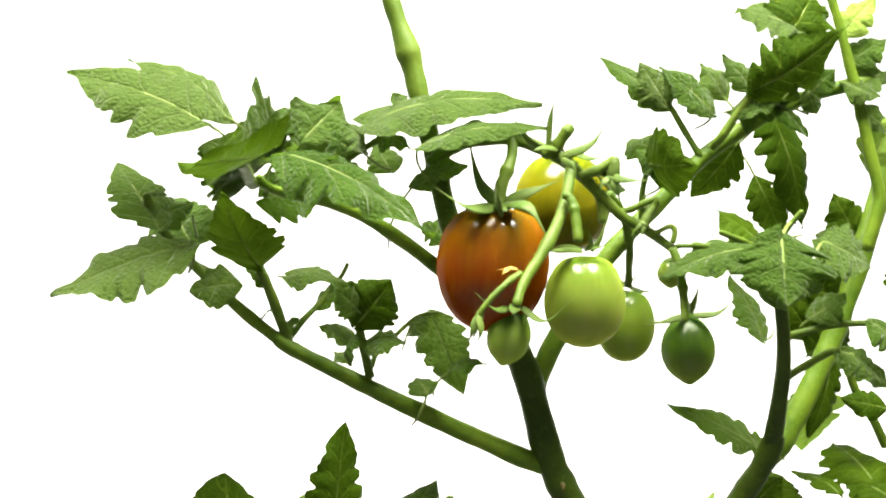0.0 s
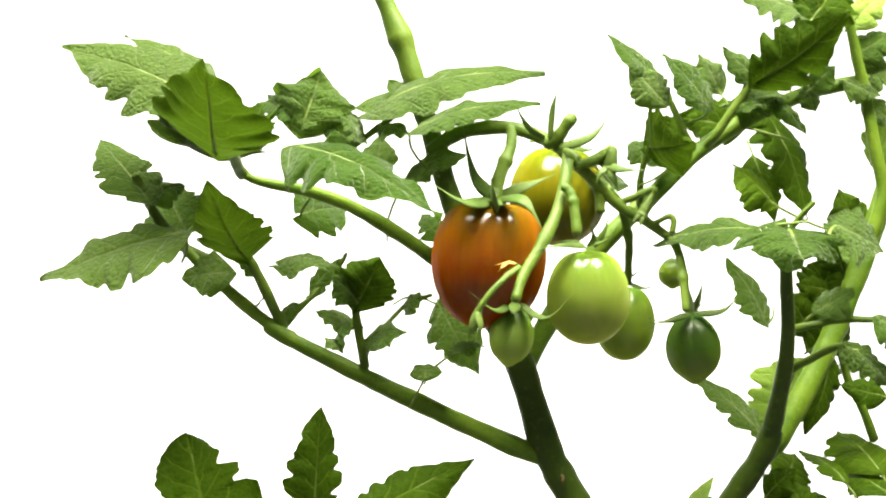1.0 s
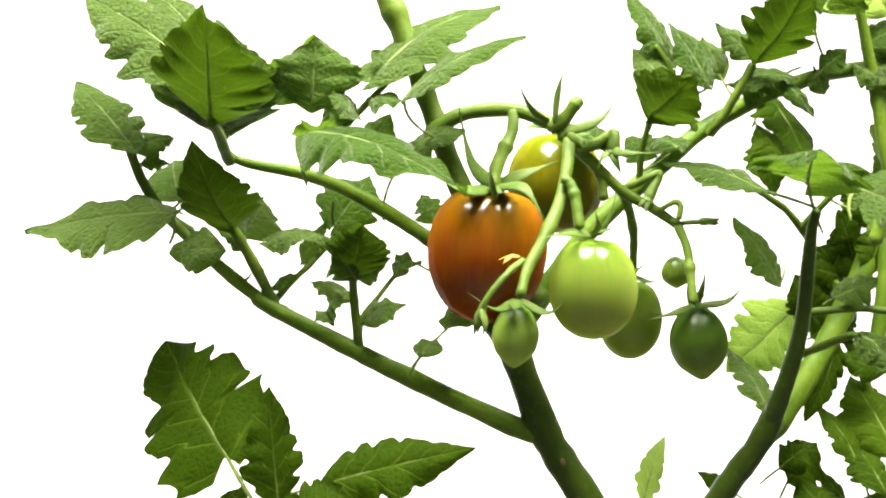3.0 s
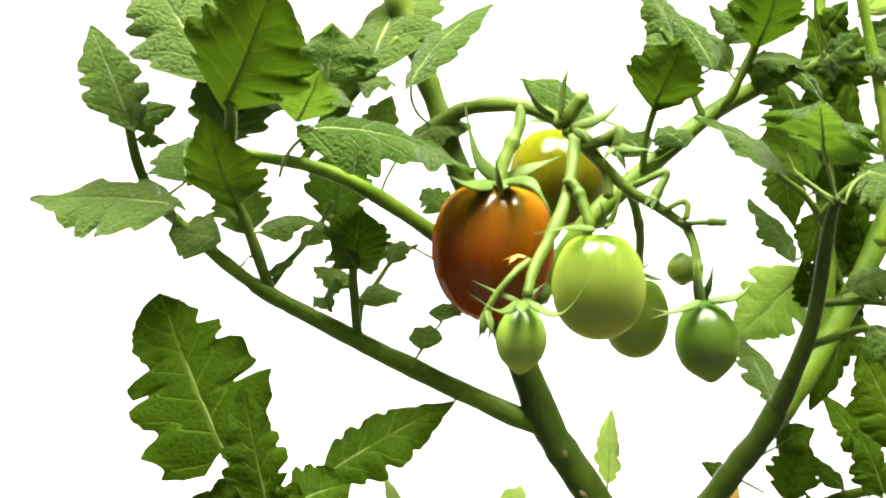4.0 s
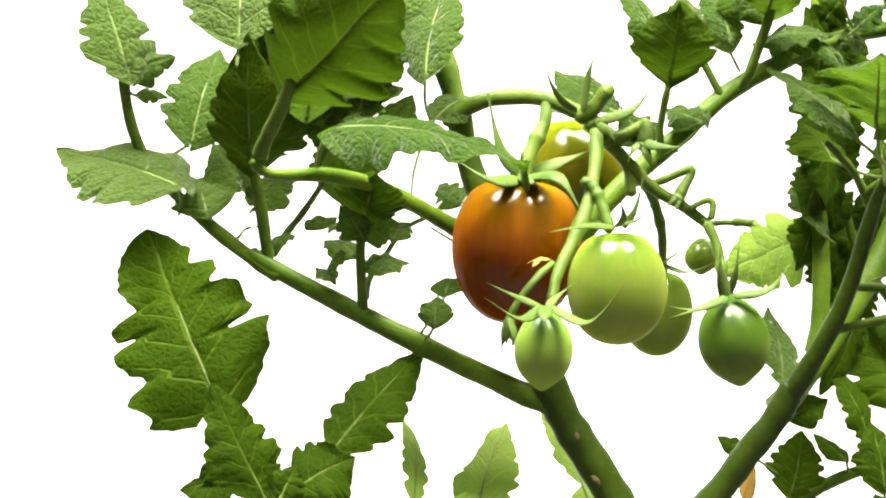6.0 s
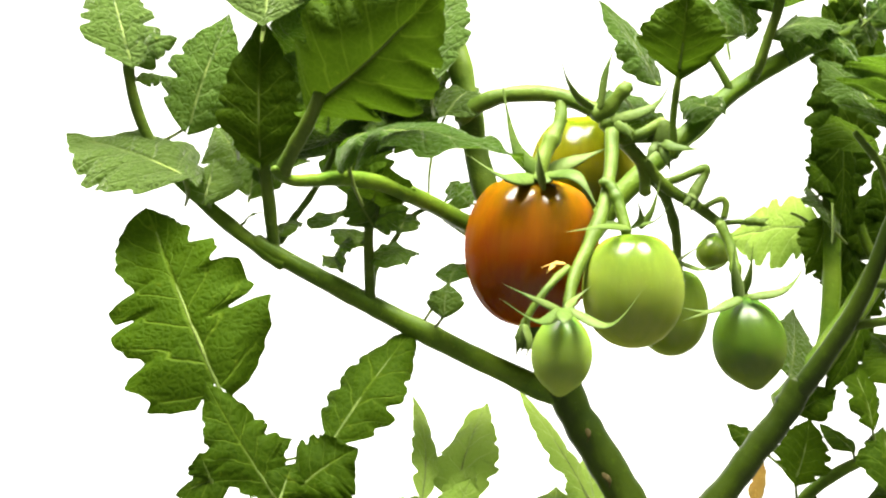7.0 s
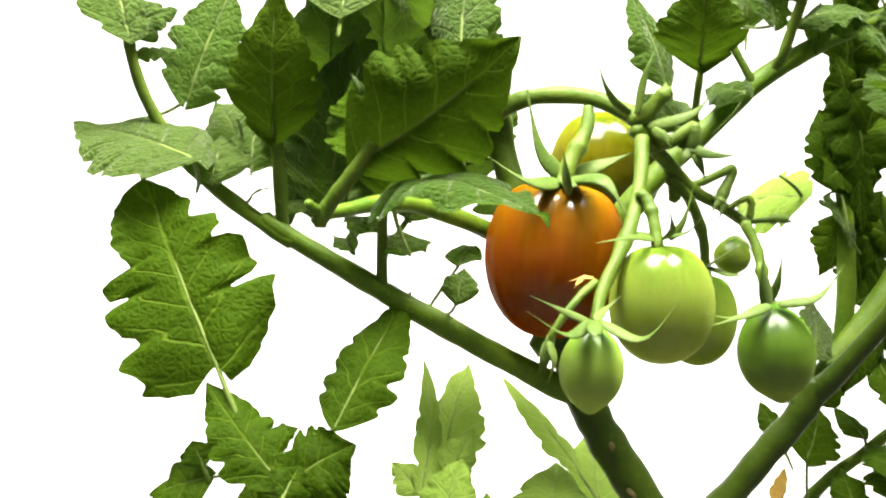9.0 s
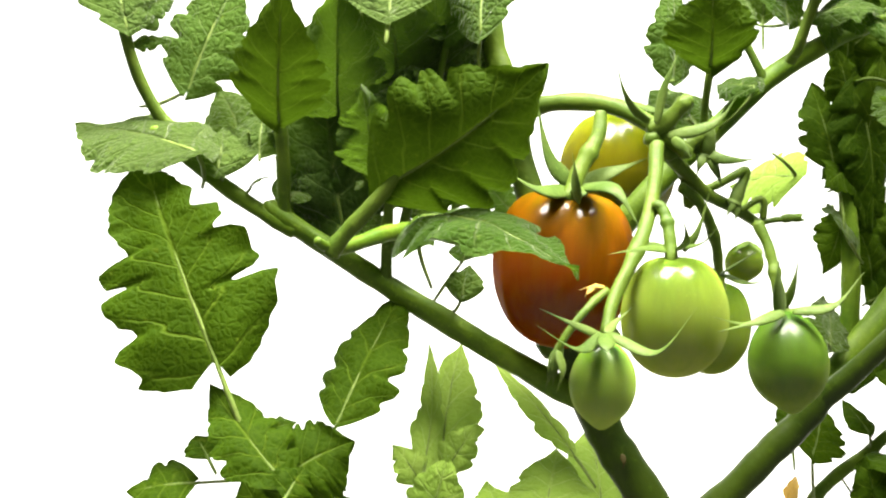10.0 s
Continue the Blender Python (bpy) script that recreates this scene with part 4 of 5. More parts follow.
leaf(A, 18, 19, 0.10, (-7.3,4.9,5.3), 0.20, (20,-50,90), [(0, -133.1,0,415.7,-150.4,0,421.8), (2.5, -133.7,0,433.7,-150.5,0,440.9), (4.5, -131.6,0,447.6,-146.6,7.6,454.8), (7.5, -120.3,0,464.9,-133.8,11.3,469.9), (10, -111.9,0,469,-124.1,13,473.4)])
leaf(A, 13, 13, 0.20, (1.3,1.3,-3.6), 0.25, (0,-40,92), [(0, -104.7,10,417.8,-95.3,10,426.4), (2.5, -109.3,10,444.1,-102.6,10,454.9), (4.5, -112.3,10,457.7,-106.5,17.5,466.2), (7.5, -104.4,10,469.7,-99,19.3,476.6), (10, -99,10,473.7,-93.8,19.5,480.4)])
leaf(A, 23, 12, 0.20, (-2.3,0.2,2.2), 0.10, (0,-70,60), [(0, -152.1,16,430.3,-133.5,16,444.6), (2.5, -154.6,16,449.4,-145,16,470.8), (4.5, -151.6,16,465.5,-137.6,33.9,471), (7.5, -141.7,16,469.8,-134.3,37,477.4), (10, -136.5,16,473.8,-131.9,36.9,483.4)])
leaf(A, 12, 11, 0.10, (-1.8,-4,1.6), 0.30, (0,-40,92), [(0, -166.9,-2,418.6,-157.7,-2,426.3), (2.5, -165.7,-2,439.1,-155,-2,444.5), (4.5, -166,-2,452.7,-154.6,-2,456.5), (7.5, -153.7,-2,469.5,-144,4,473.1), (10, -147.4,-2,479.9,-138.2,5.6,480.2)])
leaf(LB, 11, 19, 0.20, (-5.9,0,-1.1), 0.25, (43,-82.1,38.4), [(0, 104.9,-10.1,7.9,102,-19.5,12)])
leaf(LB, 10, 10, 0.20, (-2.5,0,-0.4), 0.25, (43,-82.1,38.4), [(0, 107.9,-8.3,11.8,98.6,-6.9,16.2)])
leaf(LBo, 10, 9, 0.20, (-5,0,-0.9), 0.25, (60.3,-71.1,37), [(0, 18.7,-3.2,0.1,15.3,-11.6,4.2)])
leaf(LB, 8, 6, 0.20, (-4.6,0,-0.8), 0.25, (44.2,-81.5,38.3), [(0, 109.5,-29.5,1.8,112.2,-22.8,5.7)])
leaf(K7, 15, 12, 0.10, (-5,0,-0.9), 0.25, (96.5,-22.4,15.9), [(0, 29.1,1.3,-5.6,42.7,7.7,-5.1)])
leaf(K8, 16, 17, 0.20, (-2.5,0,-0.4), 0.10, (40.3,-0.5,93.7), [(0, 35.8,-0.4,4.7,48.8,8.7,6)])
leaf(K8, 17, 15, 0.20, (-2.5,0,-0.4), 0.10, (40.3,-0.5,93.7), [(0, 35.7,-0.5,-1.4,40.5,-16.2,1.6)])
leaf(D, 80, 58, 0.50, (-29.6,0,-5.3), 0.06, (8,-100,-12), [(0, -32.8,-20,285.1,-46.1,25.8,349.3), (1, -34.6,-20,308.9,-62.2,21,371.8), (2.5, -32.4,-20,363,-69.1,38.6,403.2), (4.5, -30.1,-20,378.9,-62.5,7.3,446.8), (5.5, -28.8,-20,393.7,-62.1,5.9,461.7), (7.5, -23.5,-20,412.1,-56.6,8.5,479.1), (10, -18.8,-20,420.5,-49,1.3,491.5)], broad=True, deep_shaded=True)
leaf(D, 47, 24, 0.30, (-15,0,-2.7), 0.05, (55,-80,-20), [(0, 12.5,-35,337.4,17.9,-35,383.7), (2.5, -5.1,-35,354.6,-6.5,-35,401.1), (4.5, -11.4,-35,361.1,-23.2,-35,406.1), (7.5, -0.6,-35,374,-27,-25,411), (10, 6.2,-35,381.7,-22,-13.3,411.8)], deep_shaded=True)
leaf(D, 66, 26, 0.35, (-28.9,0,-5.2), 0.08, (-20,-90,40), [(0, 36.5,-10,322.6,58.1,48.8,342.1), (2.5, 11.6,-10,353.7,76.1,-10,365.3), (4.5, 15.2,-10,369.7,61.3,25.9,399.3), (7.5, 20.1,-10,390.3,50.2,27.7,434.7), (10, 23.8,-10,399.3,47,29.4,446.2)], deep_shaded=True)
leaf(D, 26, 29, 0.20, (-7.7,0,-1.4), 0.10, (-10,-80,55), [(0, 3.9,-25,321.1,24.4,-9.1,326.2), (2.5, 2.1,-25,341.6,25.2,-13.1,346.3), (4.5, 0.4,-25,359,22.2,-11.1,364.4), (7.5, 8.1,-25,372,29.8,-25,387.1), (10, 7.4,-25,381.4,30.8,-25,393.6)], deep_shaded=True)
leaf(D, 13, 15, 0.20, (-6.2,0,-1.1), 0.10, (20,-90,30), [(0, -4.3,-41,325.1,-1.9,-41,338.3), (2.5, -3.2,-41,344.1,0.4,-41,357), (4.5, -2.1,-41,358.9,4.6,-41,370.5), (7.5, 3.9,-41,373.2,6.6,-31.3,382), (10, 9.1,-41,378.1,13.9,-31.1,385.7)], deep_shaded=True)
leaf(D, 23, 24, 0.30, (-33.8,0,-6.1), 0.10, (10,-60,70), [(0, -38.7,-15,314.7,-59,-3.3,316.8), (2.5, -28.7,-15,339.4,-50,-5.2,340.8), (4.5, -21.9,-15,358.2,-45.4,-15,359.3), (7.5, -20.9,-15,374.8,-42.5,-13,365.9), (10, -29,-15,376.9,-52.3,-15,373.8)], deep_shaded=True)
leaf(D, 9, 13, 0.10, (-7.8,0,-1.4), 0.10, (10,-70,70), [(0, -28,-17,328.1,-35.5,-17,333.2), (2.5, -25.9,-17,347.2,-33.5,-15,351.7), (4.5, -23.9,-17,362.1,-31.3,-13.2,365.8), (7.5, -29,-17,376.2,-32.2,-17,384.7), (10, -22.6,-17,387.3,-27.3,-13.1,393.9)], deep_shaded=True)
leaf(D, 13, 12, 0.10, (-7.8,0,-1.4), 0.20, (-10,-70,70), [(0, -7.7,-13,327.2,1.4,-3.3,328.8), (2.5, -11.7,-13,346.3,-5.8,-1.2,348.8), (4.5, -19.9,-13,366,-12.6,-1.7,366.2), (7.5, -6.2,-13,383,5.6,-13,389.4), (10, -3.2,-13,393.6,9.3,-13,398.5)], deep_shaded=True)
leaf(D, 25, 17, 0.30, (-8.2,0,-1.5), 0.10, (10,-90,30), [(0, -0.2,15,293.2,8.7,34.4,306.9), (2.5, -2.5,15,314.3,11.2,34.7,322.5), (4.5, -9.5,15,331,-14.4,15,355.8), (7.5, -3.5,15,355.6,-10.9,36.3,367.2), (10, 0.2,15,365.8,-5.6,15,390.4)], deep_shaded=True)
leaf(D, 21, 23, 0.20, (-8.2,0,-1.5), 0.10, (10,-90,30), [(0, -38.6,15,293.2,-46.1,26.8,309.1), (2.5, -28.5,15,314.3,-34.1,33.9,322.2), (4.5, -16.9,15,326,-24.4,15,345.9), (7.5, -10.3,15,344.2,-18.9,26.8,359.7), (10, -4.1,15,355,-15.2,15,373.1)], deep_shaded=True)
leaf(D, 19, 23, 0.20, (-8.4,0,-1.5), 0.10, (10,-90,30), [(0, 1,30,289,9.4,30,305.8), (2.5, 3.9,30,305.1,10.8,41.8,318), (4.5, 3.9,30,319.7,10,43.4,331.4), (7.5, 8.6,30,340.7,11.8,43.3,353.6), (10, 13.7,30,351.6,16.5,30,370.2)], deep_shaded=True)
stalk("stem", D, "-0,0,22.5 -0.8,0,177.3 -1.3,0,284.1 -2.7,0,326.8 -5.3,0,342.8", 3.2, 2.4)
leaf(E, 76, 11, 0.35, (-13.7,0,-2.5), 0.10, (50,-65,75), [(0, -27.7,-40,238.4,-33.8,34.7,248.6), (2.5, -26.6,-40,293.4,-36.9,32.9,310.5), (4.5, -24.3,-40,337.2,-34.1,32.7,355.5), (7.5, -12.9,-40,359.7,-17.3,25.1,397.8), (10, -14.6,-40,367.5,-10.9,13.9,420.3)], young=True)
leaf(E, 72, 25, 0.25, (-22.5,0,-4), 0.10, (-30,-65,75), [(0, 16.7,-25,232.8,25.5,44.7,248.2), (2.5, 15.7,-25,286.3,30.2,43.7,301.9), (4.5, 19.9,-25,324.8,35.4,40.1,351.2), (7.5, -2.8,-25,356.6,12.6,35,393.1), (10, -5.6,-25,371.6,2.9,28.3,419.1)], young=True)
leaf(E, 63, 12, 0.20, (-17.4,0,-3.1), 0.10, (30,-65,75), [(0, 116,-5,297.8,145.5,42.4,326.2), (2.5, 100.8,-5,331.5,125,48.7,353), (4.5, 66.3,-5,353,69.1,50,383), (7.5, 55.3,-5,357.4,27.3,36.8,394.8), (10, 48,-5,376.6,16.5,36.9,411)], young=True)
leaf(E, 25, 21, 0.10, (-10.7,0,-1.9), 0.10, (20,-65,75), [(0, -5.8,-52,242.9,-0.4,-52,266.9), (2.5, -3.1,-52,279.2,2.1,-36.2,297.3), (4.5, -0.8,-52,314.4,2.9,-52,338.7), (7.5, -1.1,-52,351.5,6.3,-36.2,368.8), (10, -9.7,-52,359.8,-2.9,-52,383.5)], young=True)
leaf(E, 46, 31, 0.35, (-13.6,0,-2.4), 0.10, (-10,-65,75), [(0, 43.1,-45,240.3,52.1,-4.3,258.9), (2.5, 40.8,-45,282,51,-2.6,295.3), (4.5, 38.7,-45,310,48.5,-5.3,330.3), (7.5, 36.1,-45,342,44.4,-3.6,359.2), (10, 32.7,-45,356.2,41.5,-6,378.1)], young=True)
leaf(E, 58, 24, 0.20, (-14.4,0,-2.6), 0.10, (40,-65,75), [(0, 80.5,-10,227.1,78.8,45.7,243.7), (2.5, 73.8,-10,268.1,73.8,46.2,283), (4.5, 67.8,-10,297.5,67.5,43.9,319.3), (7.5, 61.9,-10,334.7,61.5,37.8,367.8), (10, 59.6,-10,348.2,59.6,37.6,381.7)], young=True)
leaf(E, 17, 14, 0.30, (-8.2,0,-1.5), 0.10, (20,-90,30), [(0, -16.8,-38,237.7,-27.5,-38,251.1), (2.5, -16.2,-38,274.5,-26.7,-28.3,284.2), (4.5, -15.7,-38,315.5,-25.9,-28.2,325.4), (7.5, -14.7,-38,355.2,-24.3,-24.2,359.2), (10, -14.2,-38,371.8,-24.5,-38,385.6)], young=True)
leaf(E, 21, 15, 0.30, (-8.3,0,-1.5), 0.10, (20,-90,30), [(0, 5.3,-35,236.5,13.8,-21.3,250.7), (2.5, 4.8,-35,273.6,13,-21.1,287.7), (4.5, 4.4,-35,309.7,11.9,-35,329.8), (7.5, -1,-35,359.1,7.1,-23.3,375.1), (10, -3.4,-35,375.6,8.5,-35,393.4)], young=True)
leaf(E, 20, 17, 0.30, (-8.1,0,-1.5), 0.10, (20,-90,30), [(0, 18.7,-45,240.3,13.2,-45,259.3), (2.5, 17.5,-45,276.9,12.9,-31.4,290.4), (4.5, 19,-45,312.5,14.2,-45,331.7), (7.5, 16.9,-45,343.1,13.3,-27.9,352.3), (10, 15.7,-45,358.3,12.1,-29.4,369.8)], young=True)
stalk("stem", E, "0,0,-25.2 0.6,0,150.3 1.5,0,267.3 0,0,308.2 -1.5,0,331.6", 3.2, 2.3)
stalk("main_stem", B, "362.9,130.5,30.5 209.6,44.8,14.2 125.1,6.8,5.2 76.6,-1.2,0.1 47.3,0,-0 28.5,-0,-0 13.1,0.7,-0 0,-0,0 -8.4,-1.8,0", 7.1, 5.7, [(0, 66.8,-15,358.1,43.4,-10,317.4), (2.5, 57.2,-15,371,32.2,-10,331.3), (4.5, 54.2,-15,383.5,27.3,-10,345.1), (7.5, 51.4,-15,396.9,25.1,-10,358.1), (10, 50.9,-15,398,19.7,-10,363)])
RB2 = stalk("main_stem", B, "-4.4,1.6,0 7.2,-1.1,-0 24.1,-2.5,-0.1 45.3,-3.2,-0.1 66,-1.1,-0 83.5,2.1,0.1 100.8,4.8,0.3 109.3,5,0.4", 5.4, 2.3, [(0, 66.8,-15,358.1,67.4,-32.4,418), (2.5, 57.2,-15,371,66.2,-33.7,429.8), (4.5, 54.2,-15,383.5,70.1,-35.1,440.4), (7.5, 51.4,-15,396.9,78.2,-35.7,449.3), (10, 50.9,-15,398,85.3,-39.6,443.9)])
RB3 = stalk("stem", B, "-10.1,3.8,0 1.3,0.6,-0 23.7,-1.2,-0.1 49.2,-1.8,-0.1 72.9,-1.6,-0.1 96.3,0,0 122.8,2.9,0.2 149.7,5.9,0.4 184,13,6.4", 6.2, 5.9, [(0, 78.9,5,358.6,114.2,21.2,426.2), (2.5, 68.1,5,370.2,108.9,23.5,434.1), (4.5, 65,5,384.8,107.9,24.2,447.1), (7.5, 59.7,5,398.2,106.5,29.6,455.5), (10, 59.8,5,401.3,109.6,29.2,456.3)])
V = stalk("stem", B, "-12.9,2.7,0 0,-0,0 18,-1.1,-0 38.6,-1.1,-0 59.2,0,0 80,1.1,0 106,1.5,1 131.9,1.4,3.1 162.9,1.5,5.8 193.9,2.3,8.4", 4.6, 3.1, [(0, 148,20,399.9,155.4,24.7,456.2), (2.5, 134.3,20,414.1,141.7,24.9,470.3), (4.5, 83.1,20,427.1,82.9,26.4,483.6), (7.5, 77.9,20,422,80.9,24.8,478.6), (10, 75.9,20,423.9,77,24.7,480.6)])
FR = stalk("stem", B, "-25.9,11.7,0 -9.8,3.1,0 1.4,-0.6,0 22.4,-0.4,0 43.3,-0.6,0 67.4,0.1,0 88.5,0.5,0 106.7,1.9,0 127.7,1.8,0", 3.8, 2.3, [(0, 127.2,0,488.1,113.8,0,549), (2.5, 121.7,0,491,111.8,0,552.5), (4.5, 118.4,0,489.7,107.2,0,551), (7.5, 124.7,0,487.3,112.7,0,548.5), (10, 124.7,0,485.9,112.8,0,547.1)])
stalk("side_stalk", RB2, "58.4,-4.6,-6.5 62.9,-12.9,-2.6 68.2,-26.6,1.1 70.8,-42.7,5.5", 2.2, 1.7)
stalk("side_stalk", RB2, "38.4,-6.2,-3.8 47.6,-14.5,1.8 57.5,-23.7,9.4 59.1,-29.9,19.3", 2.2, 1.7)
stalk("side_stalk", RB2, "91.8,-0.1,-18.3 102.8,13.2,-16.6 108.4,24.5,-13.1 111.3,30.9,-10.8", 2.1, 1.3)
stalk("side_stalk", RB2, "96.6,4.1,-17 105.7,1.9,-11.6 115.4,-3.2,-10.7 122.2,-8.4,-10.9", 2.0, 1.3)
leaf(B, 36, 44, 0.40, (-19.4,11,-15.6), 0.10, (0,-50,85), [(0, 62.2,-55,464.3,59.7,-73,433.1), (2.5, 63.1,-55,482.6,58.9,-89.8,490.9), (4.5, 69.4,-55,508.1,57.9,-84,526.1), (7.5, 87.2,-55,513.1,82,-78.9,539.6), (10, 89.9,-55,499.7,83.9,-78.4,526.4)])
leaf(B, 46, 27, 0.25, (-25.7,0.6,-1.4), 0.10, (10,-45,90), [(0, 48.7,-50,460.3,5.3,-50,446.2), (2.5, 42.8,-50,482.8,3.1,-28.3,488.9), (4.5, 56.4,-50,498.1,18.6,-50,523.7), (7.5, 80.2,-50,511.5,67.3,-18.4,541.8), (10, 83.6,-50,500.1,76.3,-12.9,525.7)])
leaf(B, 27, 27, 0.30, (-32.5,-0.2,13.5), 0.10, (30,-60,70), [(0, 60.6,-20,463.1,39.1,-20,479.3), (2.5, 65.8,-20,498.1,49.1,-20,519.1), (4.5, 64.4,-20,496.4,57.9,-2.5,515.7), (7.5, 85.5,-20,502.9,77.9,-0.1,519.3), (10, 95.7,-20,491.6,89.8,-0.3,508.9)], deep_shaded=True)
leaf(B, 26, 32, 0.35, (1.1,-19.6,-2.5), 0.10, (-30,-60,80), [(0, 85.3,-45,463.5,108,-45,451.4), (2.5, 89.3,-45,483,112.5,-45,471.9), (4.5, 91.6,-45,494.7,103.4,-66.3,486.5), (7.5, 103.5,-45,491.7,108.5,-69,483.8), (10, 104.7,-45,489.9,105.2,-69.7,482.6)])
leaf(B, 55, 19, 0.40, (-10.8,5.5,6.7), 0.10, (30,-70,60), [(0, 66.2,-2,356.8,16.3,-2,381), (2.5, 61.2,-2,377.3,50.5,44.8,404.9), (4.5, 58.3,-2,390.5,49.2,39.7,425.8), (7.5, 54.7,-2,407.5,70.8,44.6,432.8), (10, 61.1,-2,418.4,73.8,47.6,439.6)])
leaf(B, 47, 34, 0.40, (-1.8,2,16.7), 0.10, (10,-100,35), [(0, 105.8,40,382.5,107.8,67.2,344.7), (2.5, 83.7,40,418.6,49.6,40,386.7), (4.5, 83.4,40,453.1,49.8,40,420.8), (7.5, 72.7,40,473,48.1,79.6,470.2), (10, 58.9,40,492.2,40.6,82.8,489)], young=True)
leaf(B, 39, 20, 0.20, (5.5,-16.2,-3.4), 0.10, (50,-80,30), [(0, 69.9,10,412.8,55.9,26,445), (2.5, 68.1,10,437.6,45.9,10,469.2), (4.5, 73.2,10,460.3,60.5,35.3,486.5), (7.5, 76.2,10,470.3,76.5,43.6,489.3), (10, 72.1,10,465,76.4,45.7,479.2)])
leaf(RB2, 19, 22, 0.30, (-2.7,0,-0.5), 0.10, (90.7,0.8,25.8), [(0, 74.2,-39.2,15,63.3,-52.6,22.3)])
leaf(RB2, 28, 16, 0.30, (-2.7,0,-0.5), 0.25, (93.3,20.8,35.4), [(0, 60.4,-25.2,16.9,44.5,-46.9,25.6)])
leaf(RB2, 19, 22, 0.20, (-8.4,0,-1.5), 0.10, (93.5,0.8,35.4), [(0, 70.4,-17,-4.8,82.5,-32.3,-4.1)])
leaf(RB3, 42, 21, 0.25, (-6,0,-1.1), 0.10, (16.8,-26.2,95.6), [(0, 51.1,-5.7,0.6,2.7,-14.5,-5.6)], deep_shaded=True)
leaf(RB3, 26, 25, 0.25, (-6.1,0,-1.1), 0.10, (3.2,0.4,92.7), [(0, 56.4,0.4,-13.6,79.4,-6.1,-4.6)], deep_shaded=True)
leaf(RB3, 30, 24, 0.25, (-6,0,-1.1), 0.10, (0.3,2.3,92.7), [(0, 79.3,8.8,-16.7,107.3,11.7,-5.7)], deep_shaded=True)
leaf(RB3, 26, 21, 0.25, (-6,0,-1.1), 0.10, (0.3,2.3,92.7), [(0, 71.1,-0.2,-18.7,74.9,25.5,-13.7)], deep_shaded=True)
leaf(RB3, 27, 20, 0.25, (-6,0,-1.1), 0.10, (3.2,0.4,92.7), [(0, 100,4,-10,116,26,-2)], deep_shaded=True)
leaf(RB3, 30, 22, 0.25, (-7,0,-1.3), 0.12, (10,20,92), [(0, 124,3,-12,139,28,-6)], deep_shaded=True)
leaf(RB3, 26, 19, 0.20, (-6,0,-1.1), 0.15, (-8,10,92), [(0, 62,6,-14,74,29,-6)], deep_shaded=True)
leaf(RB3, 22, 16, 0.20, (-5,0,-1), 0.15, (20,-20,92), [(0, 88,5,-12,80,26,-8)], deep_shaded=True)
leaf(A, 53, 29, 0.30, (-3.7,-0.2,-2), 0.10, (-20,-90,-50), [(0, 65.5,0,538.3,108.7,0,568.8), (2.5, 60.8,0,547.3,79.2,-41.6,574.3), (4.5, 54,0,557.7,47.9,-47.1,581), (7.5, 51.5,0,567,43.3,-49,585.2), (10, 58.1,0,565.5,48.8,-50.1,579.9)], deep_shaded=True)
leaf(A, 23, 15, 0.20, (-5.5,-1.5,-0), 0.10, (20,-90,20), [(0, 65.1,4,539.4,49.9,4,556.7), (2.5, 59.2,4,547.9,41.8,4,563), (4.5, 49.2,4,558.5,32,4,573.8), (7.5, 49.1,4,565.5,38.5,18,580.5), (10, 54.9,4,564.2,48.6,19.1,580.4)])
leaf(A, 34, 31, 0.20, (-6,-0.8,5.4), 0.10, (10,-100,10), [(0, 85.6,12,567.7,102,23.9,595), (2.5, 100.5,12,578.1,118.4,24.5,604.1), (4.5, 53.3,12,558.6,48.8,35,583.4), (7.5, 53.6,12,564.8,52.8,35.7,589.3), (10, 61.8,12,561.4,62.7,36.9,584.8)], deep_shaded=True)
leaf(A, 43, 20, 0.2, (-2.5,4.9,3.4), 0.10, (30,-70,70), [(0, 26.7,24,532.7,-8.4,24,558.3), (2.5, 22.8,24,546,-1.9,24,581.7), (4.5, 22,24,558.1,5.4,36,596.5), (7.5, 3.4,24,530.8,-22.1,24,565.9), (10, 6,24,529.4,7.4,33.9,571.7)])
leaf(A, 27, 18, 0.15, (1.8,-3.3,-2.9), 0.10, (20,-100,10), [(0, 24.9,14,532.1,10.5,14,555.1), (2.5, 18.2,14,535.8,2.2,25.8,554.2), (4.5, 21.3,14,548.6,13.1,25.9,571.5), (7.5, 24.4,14,548.5,18.4,14,574.9), (10, 29.6,14,546,29.1,25.6,570.5)])
leaf(A, 33, 30, 0.1, (-1.9,-0.7,-3.6), 0.10, (-10,-100,-30), [(0, 13.6,-2,501.9,28.6,-31,499.4), (2.5, 9.3,-2,519.7,22.6,-30.9,527.6), (4.5, 8.6,-2,529.6,13,-21.9,555.3), (7.5, 10.9,-2,536.1,10.5,-19.8,563.6), (10, 15.5,-2,531.9,12,-21.8,557.8)], deep_shaded=True)
leaf(A, 36, 19, 0.20, (1.9,10.4,-7), 0.10, (30,-80,40), [(0, 48.7,16,528.9,21.8,16,552.4), (2.5, 40.4,16,535.3,20.9,16,565.1), (4.5, 37.6,16,548.4,24.7,33.9,576.4), (7.5, 43.3,16,553.2,42.4,33.9,584), (10, 50.5,16,550.9,51.8,39.1,578.1)])
leaf(A, 21, 20, 0.20, (-15.1,5.7,8.2), 0.10, (30,-80,40), [(0, 58,34,539.8,46.1,34,557.6), (2.5, 48.6,34,544.6,40.1,34,564.3), (4.5, 48.1,34,549,37.5,34,567.6), (7.5, 37.4,34,554.5,37.6,39.9,575), (10, 45.1,34,556.6,45.1,34,578)])
